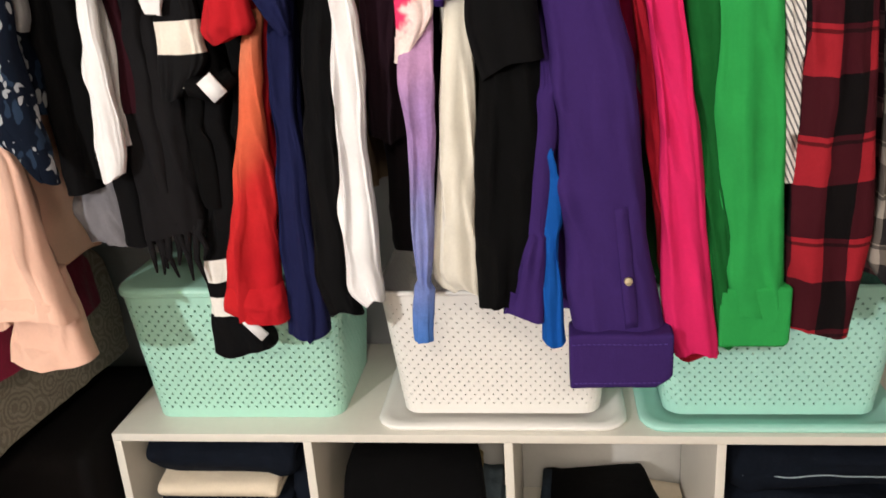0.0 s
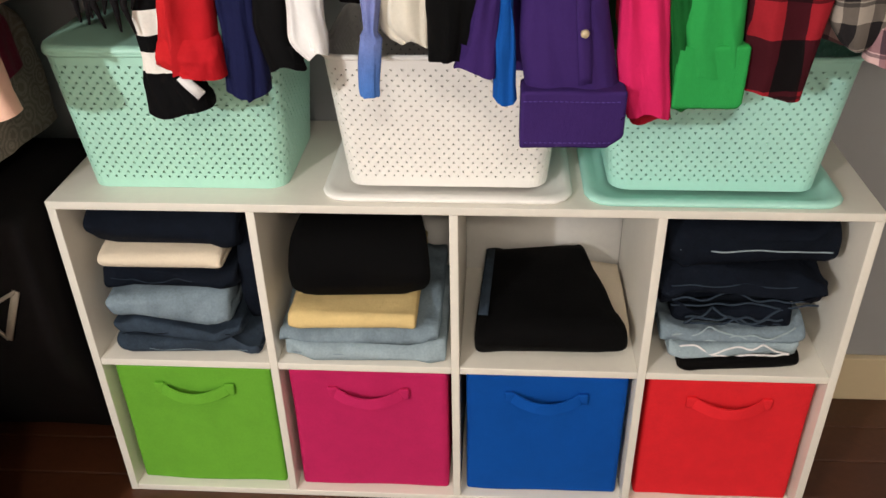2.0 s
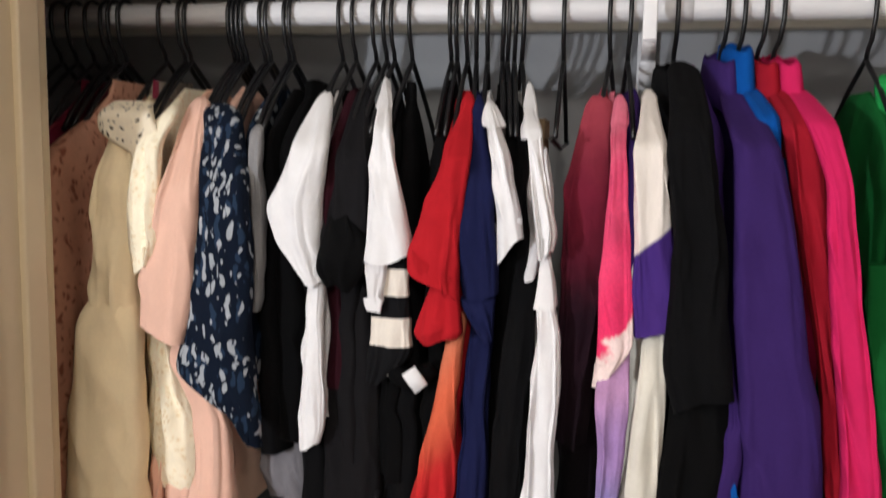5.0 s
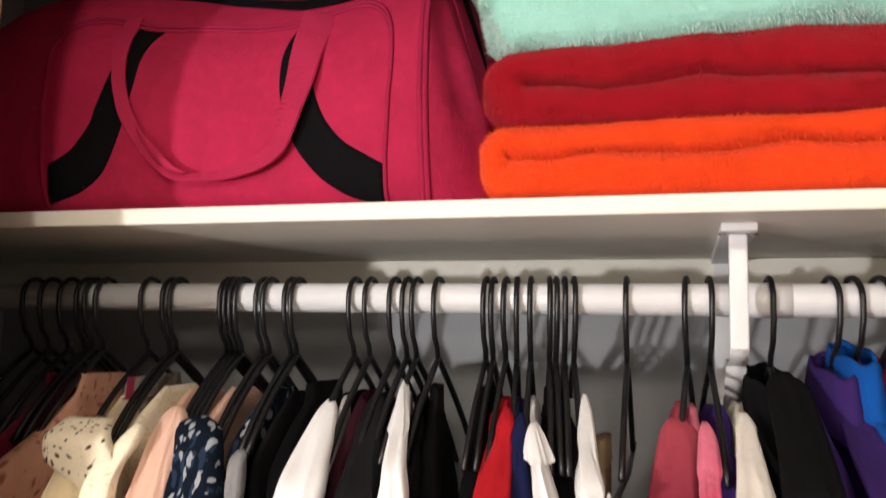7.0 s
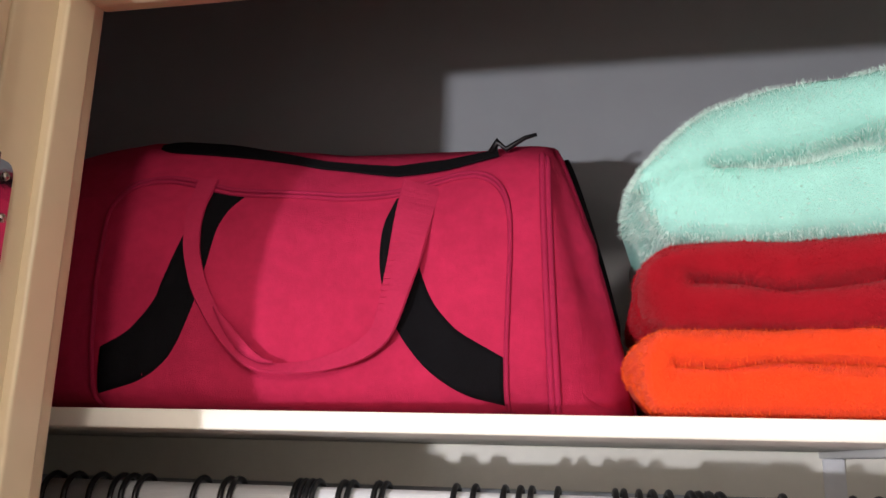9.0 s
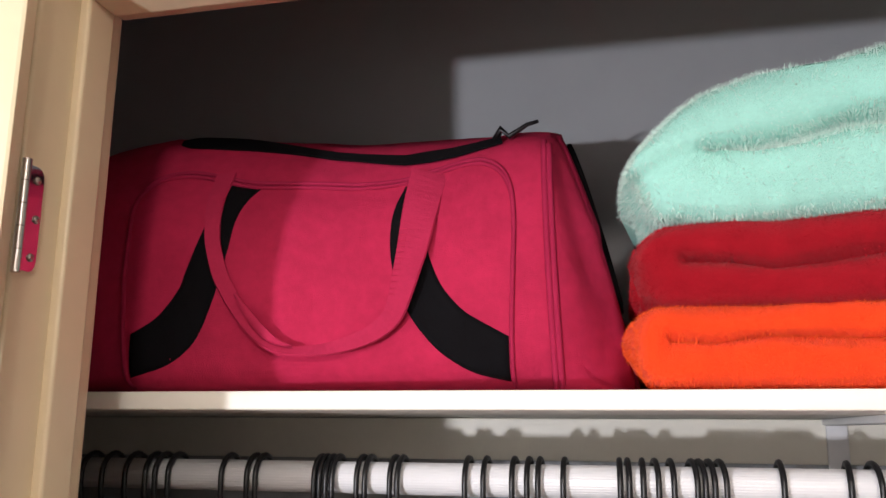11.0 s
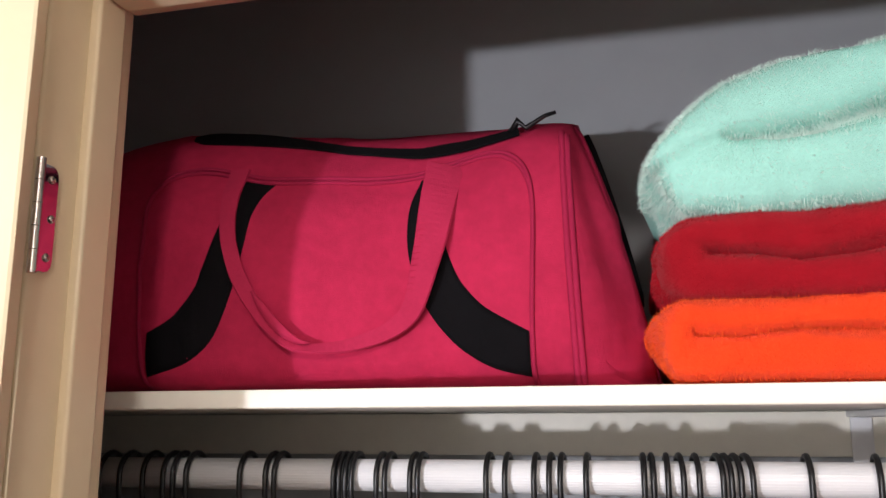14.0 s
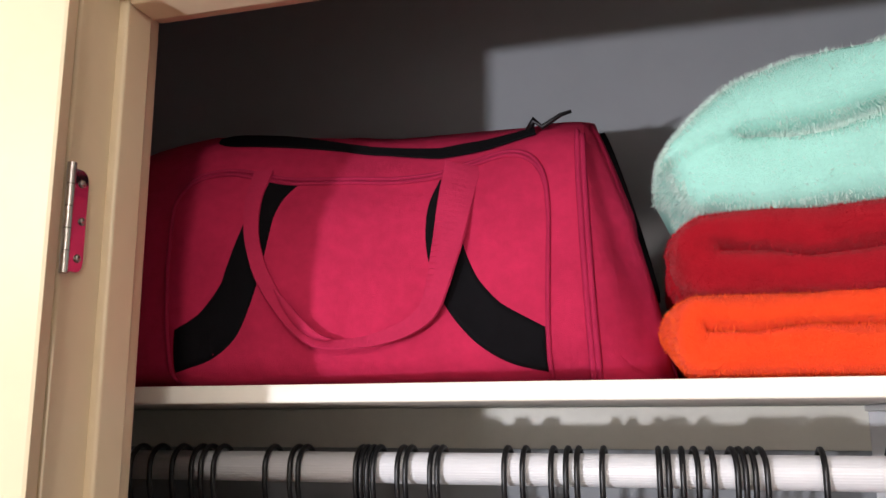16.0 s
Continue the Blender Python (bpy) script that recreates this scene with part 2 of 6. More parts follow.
M = dict(
    wall=plain("wall_paint", "#a3a5a8", 0.85, amount=0.05, scale=3.0, bscale=160.0, bump=0.25),
    # kept pale so the unseen room bounces more fill light
    room=plain("room_paint", "#f0ebe2", 0.85, amount=0.05, scale=2.0),
    trim=plain("cream_gloss", "#dccba9", 0.35, amount=0.04, scale=6.0, bscale=90.0, bump=0.12),
    shelf=plain("shelf_white", "#ece8dc", 0.45, amount=0.05, scale=8.0, bscale=120.0),
    rodmat=plain("rod_white", "#e6e6e8", 0.30, amount=0.03),
    laminate=plain("white_laminate", "#e8e4da", 0.4, amount=0.04, scale=9.0, bscale=400.0, bump=0.08),
    backing=plain("backing_board", "#d8d6d2", 0.7, amount=0.06),
    black_plastic=plain("black_plastic", "#121214", 0.35, amount=0.1),
    steel=plain("hinge_steel", "#b9b2ad", 0.25, 1.0, amount=0.1),
    chrome=plain("polished_steel", "#cfc8c6", 0.06, 1.0, amount=0.04, scale=80.0, bump=0.03),
    mint_plastic=plain("mint_plastic", "#b2e6d3", 0.4, amount=0.05, scale=10.0),
    white_plastic=plain("white_plastic", "#f9f7f3", 0.4, amount=0.03, scale=10.0),
    aqua_plastic=plain("aqua_plastic", "#b4ecdf", 0.4, amount=0.05, scale=10.0),
    black=fabric("black_cotton", "#050506", 0.3),
    soft_black=fabric("faded_black_cotton", "#0a0a0c", 0.25),
    charcoal=fabric("charcoal_knit", "#171618", 0.2),
    white=fabric("white_cotton", "#ecebec", 0.05, bump2=0.8),
    cream=fabric("cream_cotton", "#dfdacd", 0.08, bump2=1.0),
    tan=fabric("tan_crepe", "#f2dfb8", 0.06, bump2=0.9),
    crochet=blotch("cream_crochet", "#efe3ca", "#463b2e", 120.0, 0.20, 0.32),
    eyelet=blotch("cream_lace", "#fff5da", "#ead4a8", 120.0, 0.05, 0.4),
    peach=fabric("peach_chiffon", "#f4c4aa", 0.08),
    blush=fabric("blush_crepe", "#e6bca8", 0.06, bump2=0.9),
    rose_lace=blotch("dusty_rose_lace", "#e0aa90", "#a86a55", 90.0, 0.15, 0.4, (1, 1, 0.5)),
    wine=fabric("wine_velvet", "#7d1836", 0.25, sheen=0.15),
    magenta_dk=fabric("dark_magenta_velvet", "#8d1f40", 0.25, sheen=0.15),
    floral=leaf_print("navy_leaf_print", "#0f1726", "#26364c", "#a3a8ae"),
    greytie=fabric("grey_satin", "#807f80", 0.2, rough=0.5),
    lace_grey=crochet_rings("grey_crochet_lace", "#a1968a", "#7b7066"),
    burgundy=fabric("burgundy_jersey", "#2c0d16", 0.2),
    red=fabric("red_jersey", "#b01d26", 0.1),
    navy=fabric("navy_jersey", "#191d42", 0.15),
    purple=fabric("purple_twill", "#37235f", 0.1),
    blue=fabric("cobalt_cotton", "#114f9f", 0.12),
    crimson=fabric("crimson_cotton", "#9c182a", 0.12),
    hotpink=fabric("hot_pink_cotton", "#cf2560", 0.08),
    green=fabric("green_cotton", "#2b964a", 0.08),
    # darker copy of the green cotton, standing in for its shaded parts
    green_dk=fabric("shaded_green_cotton", "#155a28", 0.12),
    ombre=knit_gradient("red_orange_ombre", "Z", 0.92, 1.22, [(0.0, "#b41c26"), (0.3, "#bc2629"), (0.6, "#d66546"), (1.0, "#dc8a68")], tilt=-0.9, mid=0.335),
    dyed=knit_gradient("lavender_blue_dye", "Z", 0.83, 1.16, [(0.0, "#3f6fb8"), (0.45, "#8288bc"), (0.8, "#a282b8"), (1.0, "#b58bb4")], 0.22),
    star=knit_gradient("pink_tie_dye", "Z", 1.13, 1.5, [(0.0, "#f2e4dc"), (0.16, "#f0d8d4"), (0.2, "#e8386a"), (0.6, "#e04c74"), (1.0, "#e07c92")], 0.24, tilt=-1.1, mid=0.522, fray=0.35),
    wine_dye=knit_gradient("wine_tie_dye", "Z", 1.0, 1.5, [(0.0, "#0d0a0d"), (0.42, "#22101a"), (0.72, "#701f33"), (1.0, "#a84552")]),
    raglan=knit_gradient("purple_white_raglan", "Z", 1.2, 1.5, [(0.0, "#452c78"), (0.38, "#452c78"), (0.40, "#e6ded6"), (1.0, "#e6ded6")], 0.05, tilt=-0.9, mid=0.570, fray=0.02),
    bands=banded("black_white_bands", 1.13, 1.30, [(0.0, "#141416"), (0.20, "#141416"), (0.21, "#e8e0d4"), (0.42, "#141416"), (0.58, "#e8e0d4"), (0.78, "#141416")]),
    bands_low=banded("black_white_cuff_bands", 0.76, 0.96, [(0.0, "#0a0a0c"), (0.335, "#ebe8e2"), (0.472, "#0a0a0c"), (0.573, "#ebe8e2"), (0.721, "#0a0a0c")]),
    plaid=checked("red_black_plaid", "#3c1019", "#0d0a0c", "#93202b", 0.105, 0.018, 0.012, 0.025),
    greyplaid=checked("grey_plaid", "#5f5954", "#232123", "#938b83", 0.05, 0.04),
    pinkplaid=checked("dusty_pink_plaid", "#8a6a70", "#4a3a44", "#c4a6a6", 0.045, 0.04),
    pin=pinstripes("grey_white_stripes", "#d8d4d0", "#6e6c6e", 0.011),
    sand_pleat=fabric("sand_pleats", "#8d7a60", 0.2),
    bag=fabric("raspberry_polyester", "#b3274b", 0.26, 0.86, 0.0, 0.6, 1.2, 9.0),
    # piping toned below the bag's pink to include the shadow along its seams
    bagshade=fabric("shaded_raspberry_piping", "#a12347", 0.1, 0.86, bump2=0.0),
    webbing=fabric("pink_webbing", "#b22a4e", 0.14, 0.86, bump2=0.0),
    bagblack=fabric("black_polyester", "#0d0c0f", 0.25, 0.9),
    mint_fibre=fabric("mint_fibre", "#d3ece3", 0.08, 1.0),
    red_fibre=fabric("red_fibre", "#ae1a28", 0.42, 1.0),
    orange_fibre=fabric("orange_fibre", "#f5602a", 0.3, 1.0),
    plush_mint=fabric("mint_plush", "#a9e3d6", 0.10, 1.0, 0.0, 0.9, 1.2, 30.0),
    plush_red=fabric("red_plush", "#a01020", 0.16, 1.0, 0.08, 1.0, 1.0, 40.0),
    plush_orange=fabric("orange_plush", "#f2491a", 0.1, 1.0, 0.08, 1.0, 2.0, 40.0),
    lime=fabric("lime_felt", "#6cae38", 0.10, bump2=0.4),
    berry=fabric("berry_felt", "#c02760", 0.10, bump2=0.4),
    royal=fabric("royal_blue_felt", "#0b4ea6", 0.10, bump2=0.4),
    scarlet=fabric("scarlet_felt", "#e02932", 0.10, bump2=0.4),
    denim_dark=fabric("dark_denim", "#0f1520", 0.4, bump2=2.5),
    denim_mid=fabric("mid_denim", "#35414f", 0.42, bump2=2.5),
    denim_light=fabric("light_denim", "#7d8e9a", 0.34, bump2=2.5),
    denim_pale=fabric("pale_denim", "#9aabb4", 0.26, bump2=2.0),
    khaki=fabric("cream_twill", "#eadcc6", 0.08, bump2=1.0),
    butter=fabric("butter_yellow_cotton", "#e0c68c", 0.1),
    floorboard=plain("dark_floorboard", "#4e2d1c", 0.4, amount=0.35, scale=8.0),
    luggage=plain("black_nylon", "#131112", 0.9, amount=0.3, bscale=900.0),
    logo=plain("pewter_badge", "#8d857a", 0.5, amount=0.1),
    stitching=fabric("pale_purple_thread", "#57458c", 0.1),
    grey_slip=fabric("grey_chiffon", "#77757a", 0.1, bump2=1.0),
    pearl=plain("pearl_button", "#b9a98a", 0.3),
    brass=plain("zip_metal", "#1c1a1c", 0.4, 0.5),
)


# ---- building ----
def thing(name, label, category, base=(0, 0, 0), group="", kind=""):
    ob = new(name)
    ob.location = base
    ob.empty_display_size = 0.05
    return tagged(ob, label, category, group, kind)


def base_of(ob):
    b = Vector(ob.location)
    while ob.parent:
        ob = ob.parent
        b += Vector(ob.location)
    return b


def part(name, bm, material, parent=None, label="", smooth=True):
    me = bpy.data.meshes.new(name)
    bmesh.ops.recalc_face_normals(bm, faces=bm.faces)
    if parent is not None:
        bmesh.ops.translate(bm, verts=bm.verts, vec=-base_of(parent))
    for f in bm.faces:
        f.smooth = smooth
    bm.to_mesh(me)
    bm.free()
    me.materials.append(material)
    ob = new(name, me)
    if parent is not None:
        ob.parent = parent
    return tagged(ob, label)


def box(x0, x1, y0, y1, z0, z1, bevel=0.0, bm=None, segs=2):
    own = bmesh.new()
    bmesh.ops.create_cube(own, size=1.0, matrix=Matrix.Translation(((x0 + x1) / 2, (y0 + y1) / 2, (z0 + z1) / 2)) @ Matrix.Diagonal((x1 - x0, y1 - y0, z1 - z0, 1)))
    if bevel:
        bmesh.ops.bevel(own, geom=own.edges[:], offset=bevel, segments=segs, profile=0.7, affect="EDGES")
    if bm is None:
        return own
    me = bpy.data.meshes.new("tmp")
    own.to_mesh(me)
    own.free()
    bm.from_mesh(me)
    bpy.data.meshes.remove(me)
    return bm


def setting(name, bm, material, label, category):
    ob = part(name, bm, material, None, label, smooth=False)
    return tagged(ob, label, category, kind="structure")


def wire(points, radius, bm=None, sides=8, cap=True):
    """A round wire along points."""
    bm = bm or bmesh.new()
    pts = [Vector(p) for p in points]
    rings, side = [], Vector((1, 0, 0))
    for i, p in enumerate(pts):
        d = (pts[min(i + 1, len(pts) - 1)] - pts[max(i - 1, 0)]).normalized()
        side = (side - d * side.dot(d))
        side = side.normalized() if side.length > 1e-4 else d.orthogonal().normalized()
        up = d.cross(side)
        r = radius[i] if isinstance(radius, (list, tuple)) else radius
        rings.append([bm.verts.new(p + side * (r * math.cos(a)) + up * (r * math.sin(a))) for a in (2 * math.pi * k / sides for k in range(sides))])
    for a, b in zip(rings, rings[1:]):
        for k in range(sides):
            bm.faces.new((a[k], a[(k + 1) % sides], b[(k + 1) % sides], b[k]))
    if cap:
        bm.faces.new(rings[0][::-1])
        bm.faces.new(rings[-1])
    return bm


def ribbon(points, normals, width, thick=0.002, bm=None):
    """A flat band along points, lying square to the normals."""
    bm = bm or bmesh.new()
    pts, last = [Vector(p) for p in points], None
    for i, p in enumerate(pts):
        d = (pts[min(i + 1, len(pts) - 1)] - pts[max(i - 1, 0)]).normalized()
        n = Vector(normals[i] if isinstance(normals, list) else normals).normalized()
        s = d.cross(n).normalized()
        w = width[i] if isinstance(width, (list, tuple)) else width
        ring = [bm.verts.new(p + s * (w * a / 2) + n * (thick * b)) for a, b in ((-1, 0), (1, 0), (0.92, 1), (-0.92, 1))]
        if last:
            for k in range(4):
                bm.faces.new((last[k], last[(k + 1) % 4], ring[(k + 1) % 4], ring[k]))
        else:
            bm.faces.new(ring[::-1])
        last = ring
    bm.faces.new(last)
    return bm


# ---- the closet and the room round it ----
BACK, FRONT, SHELF_Y = 0.315, -0.241, -0.143
setting("wall_back", box(-0.62, 2.1, BACK, BACK + 0.1, 0, 2.5), M["wall"], "grey painted closet back wall", "wall")
setting("wall_left", box(-0.72, -0.62, FRONT, BACK + 0.1, 0, 2.5), M["wall"], "grey painted closet side wall", "wall")
setting("wall_right", box(2.1, 2.2, FRONT, BACK + 0.1, 0, 2.5), M["wall"], "grey painted closet end wall", "wall")
setting("ceiling", box(-2.6, 3.4, -3.2, BACK + 0.1, 2.5, 2.6), M["room"], "plain painted ceiling", "ceiling")
setting("wall_front", box(-2.6, -0.16, FRONT - 0.10, FRONT - 0.004, 0, 2.5), M["room"], "painted wall beside the closet opening", "wall")
setting("wall_front_right", box(1.95, 3.4, FRONT - 0.10, FRONT - 0.004, 0, 2.5), M["room"], "painted wall beside the closet opening", "wall")
setting("wall_head", box(-0.16, 1.95, FRONT - 0.10, FRONT - 0.004, 2.0405, 2.5), M["room"], "painted wall over the closet opening", "wall")
# walls out of view, added to close the room and bounce light back
setting("wall_room_left", box(-2.7, -2.6, -3.2, FRONT, 0, 2.5), M["room"], "unseen bedroom wall added to bounce light", "wall")
setting("wall_room_right", box(3.4, 3.5, -3.2, FRONT, 0, 2.5), M["room"], "unseen bedroom wall added to bounce light", "wall")
setting("wall_room_back", box(-2.7, 3.5, -3.3, -3.2, 0, 2.5), M["room"], "unseen bedroom wall added to bounce light", "wall")
floor = setting("floor", box(-2.7, 3.5, -3.3, BACK + 0.1, -0.1, -0.008), M["floorboard"], "dark brown wooden floor", "floor")
baseboard = setting("baseboard", box(-0.62, 2.1, BACK - 0.016, BACK - 0.0005, 0.0, 0.105, 0.004), M["trim"], "cream painted baseboard along the back wall", "baseboard")

# the door frame: jamb, stop and head, with the open door hinged on it
JX = -0.124
frame_door = tagged(new("door_frame"), "cream painted wooden door frame with a stop strip", "door frame", kind="structure")
part("jamb", box(JX - 0.036, JX, FRONT - 0.103, FRONT + 0.002, 0, 2.04, 0.003), M["trim"], frame_door)
part("stop_strip", box(JX - 0.002, JX + 0.009, FRONT - 0.056, FRONT - 0.021, 0, 2.010, 0.004, segs=4), M["trim"], frame_door)
part("jamb", box(1.95, 1.986, FRONT - 0.103, FRONT + 0.002, 0, 2.04, 0.003), M["trim"], frame_door)
part("head", box(JX + 0.0005, 1.9495, FRONT - 0.103, FRONT + 0.002, 2.009, 2.04, 0.003), M["trim"], frame_door)
part("head_stop", box(JX + 0.0095, 1.949, FRONT - 0.056, FRONT - 0.021, 2.000, 2.011, 0.004, segs=4), M["trim"], frame_door)

door = tagged(new("door_1"), "cream painted closet door standing wide open", "door", kind="structure")
door.matrix_world = pose(JX + 0.003, FRONT - 0.1045, 0.0, 0, 0, -150)
leaf = part("door_leaf", box(0.003, 0.72, 0.0, 0.037, 0.012, 1.995, 0.003), M["trim"], None, smooth=False)
leaf.parent = door


def hinge(z):
    h = thing("hinge", "polished steel butt hinge screwed on the door frame", "hinge", (JX, FRONT - 0.09, z))
    pl = bmesh.new()
    rim = [(-0.099, -0.041), (-0.0872, -0.041), (-0.0835, -0.0395), (-0.081, -0.036), (-0.0802, -0.031), (-0.0802, 0.031), (-0.081, 0.036), (-0.0835, 0.0395), (-0.0872, 0.041), (-0.099, 0.041)]
    face = pl.faces.new([pl.verts.new((JX + 0.0003, FRONT + y, z + dz)) for y, dz in rim])
    up = bmesh.ops.extrude_face_region(pl, geom=[face])["geom"]
    bmesh.ops.translate(pl, verts=[g for g in up if isinstance(g, bmesh.types.BMVert)], vec=(0.0022, 0, 0))
    plate = part("leaf_plate", pl, M["chrome"], h, "polished plate mirroring the bag", smooth=False)
    for k in range(5):
        z0 = z - 0.044 + k * 0.0176
        part("knuckle", wire([(JX + 0.0036, FRONT - 0.1022, z0 + 0.0003), (JX + 0.0036, FRONT - 0.1022, z0 + 0.0173)], 0.0036, sides=16), M["steel"], h, "bare steel knuckle", smooth=False)
    for dz, dy in ((-0.03, 0.011), (0.0, 0.013), (0.03, 0.010)):
        part("screw", wire([(JX + 0.0028, FRONT - 0.098 + dy, z + dz), (JX + 0.0042, FRONT - 0.098 + dy, z + dz)], [0.0035, 0.0026], sides=10), M["steel"], plate)
    return h


hinge(1.80)

# shelf, cleats, rod and bracket
shelf = thing("shelf", "white painted closet shelf board above the rod", "shelf", (0, SHELF_Y, 1.66))
part("board", box(-0.62, 2.1, SHELF_Y, BACK - 0.0005, 1.661, 1.678, 0.002), M["shelf"], shelf)
part("cleat", box(-0.619, 2.099, BACK - 0.019, BACK - 0.0008, 1.605, 1.6605, 0.002), M["shelf"], shelf)
ROD_Y, ROD_Z, ROD_R = 0.021, 1.594, 0.0165
rod = thing("closet_rod", "white finely ribbed clothes rod crowded with black hangers", "rod", (0, ROD_Y, ROD_Z))
bm = bmesh.new()
ends = []
for x in (-0.6195, 0.5, 1.3, 2.0995):
    ends.append([bm.verts.new((x, ROD_Y + (ROD_R + 0.00012 * math.cos(36 * a)) * math.cos(a), ROD_Z + (ROD_R + 0.00012 * math.cos(36 * a)) * math.sin(a))) for a in (2 * math.pi * k / 216 for k in range(216))])
for a, b in zip(ends, ends[1:]):
    for k in range(216):
        bm.faces.new((a[k], a[(k + 1) % 216], b[(k + 1) % 216], b[k]))
bm.faces.new(ends[0][::-1])
bm.faces.new(ends[-1])
part("rod", bm, M["rodmat"], rod)
part("sleeve_joint", wire([(x, ROD_Y, ROD_Z) for x in (0.56, 0.61)], ROD_R + 0.0012, sides=28), M["rodmat"], rod)
BX = 0.557
bracket = thing("shelf_bracket", "white steel shelf and rod bracket", "bracket", (BX, 0, 1.65))
bracket_arm = part("arm", box(BX - 0.016, BX + 0.016, -0.075, BACK - 0.02, 1.6530, 1.6608, 0.0015), M["rodmat"], bracket)
part("drop_strap", box(BX - 0.0085, BX + 0.0085, -0.052, -0.044, 1.545, 1.6528, 0.002), M["rodmat"], bracket)
cup = [(BX, ROD_Y - 0.067 * math.cos(a), 1.548 - 0.020 * math.sin(a)) for a in (math.pi * k / 12 for k in range(0, 9))]
part("hook_cup", ribbon(cup, [(0, math.cos(math.pi * k / 12), math.sin(math.pi * k / 12)) for k in range(0, 9)], 0.017, 0.004), M["rodmat"], bracket)
part("wall_leg", box(BX - 0.0125, BX + 0.0125, BACK - 0.024, BACK - 0.0195, 1.36, 1.6528, 0.001), M["rodmat"], bracket)
brace = [(BX, 0.02 + 0.27 * s, 1.525 - 0.13 * s) for s in (k / 6 for k in range(7))]
part("brace", ribbon(brace, (0, 0.43, 0.9), 0.02, 0.004), M["rodmat"], bracket)
for dx, dz in ((-0.014, 0), (0.014, 0)):
    part("screw", wire([(BX + dx, -0.055, 1.6530), (BX + dx, -0.055, 1.6512)], [0.004, 0.003], sides=10), M["steel"], bracket_arm)

# ---- cube organiser ----
P, T, D = 0.2945, 0.013, 0.297
W, H = 4 * P + T, 2 * P + T
org = thing("cube_organizer", "white laminate eight-cube shelf unit on the floor", "shelf unit", (0, 0, 0))
part("top_board", box(0, W, 0, D, H - T, H, 0.0012), M["laminate"], org)
part("bottom_board", box(T + 0.0003, W - T - 0.0003, 0.001, D, 0.0, T, 0.0012), M["laminate"], org)
for x in (0, W - T):
    part("side_board", box(x, x + T, 0.0006, D, 0, H - T - 0.0003, 0.0012), M["laminate"], org)
for i in (1, 2, 3):
    part("divider", box(i * P, i * P + T, 0.001, D - 0.004, T + 0.0003, H - T - 0.0003, 0.0012), M["laminate"], org)
for i in range(4):
    part("middle_shelf", box(i * P + T + 0.0003, (i + 1) * P - 0.0003, 0.0014, D - 0.004, P, P + T, 0.0012), M["laminate"], org)
    part("back_panel", box(i * P + T + 0.0003, (i + 1) * P - 0.0003, D - 0.0037, D - 0.001, T + 0.0003, H - T - 0.0003), M["backing"], org)


def smooth_rows(rows, n):
    """Rows (z, ...) from top to bottom, filled in evenly and softened."""
    r = np.array(sorted(rows, reverse=True), float)
    s = np.concatenate([[0], np.cumsum(np.maximum(1e-4, -np.diff(r[:, 0])))])
    q = np.linspace(0, s[-1], n)
    out = np.stack([np.interp(q, s, r[:, k]) for k in range(r.shape[1])], 1)
    for _ in range(2):
        out[1:-1] = 0.25 * out[:-2] + 0.5 * out[1:-1] + 0.25 * out[2:]
    return out


def wobble(seed):
    r = random.Random(seed)
    return [r.uniform(0, 6.28) for _ in range(8)]


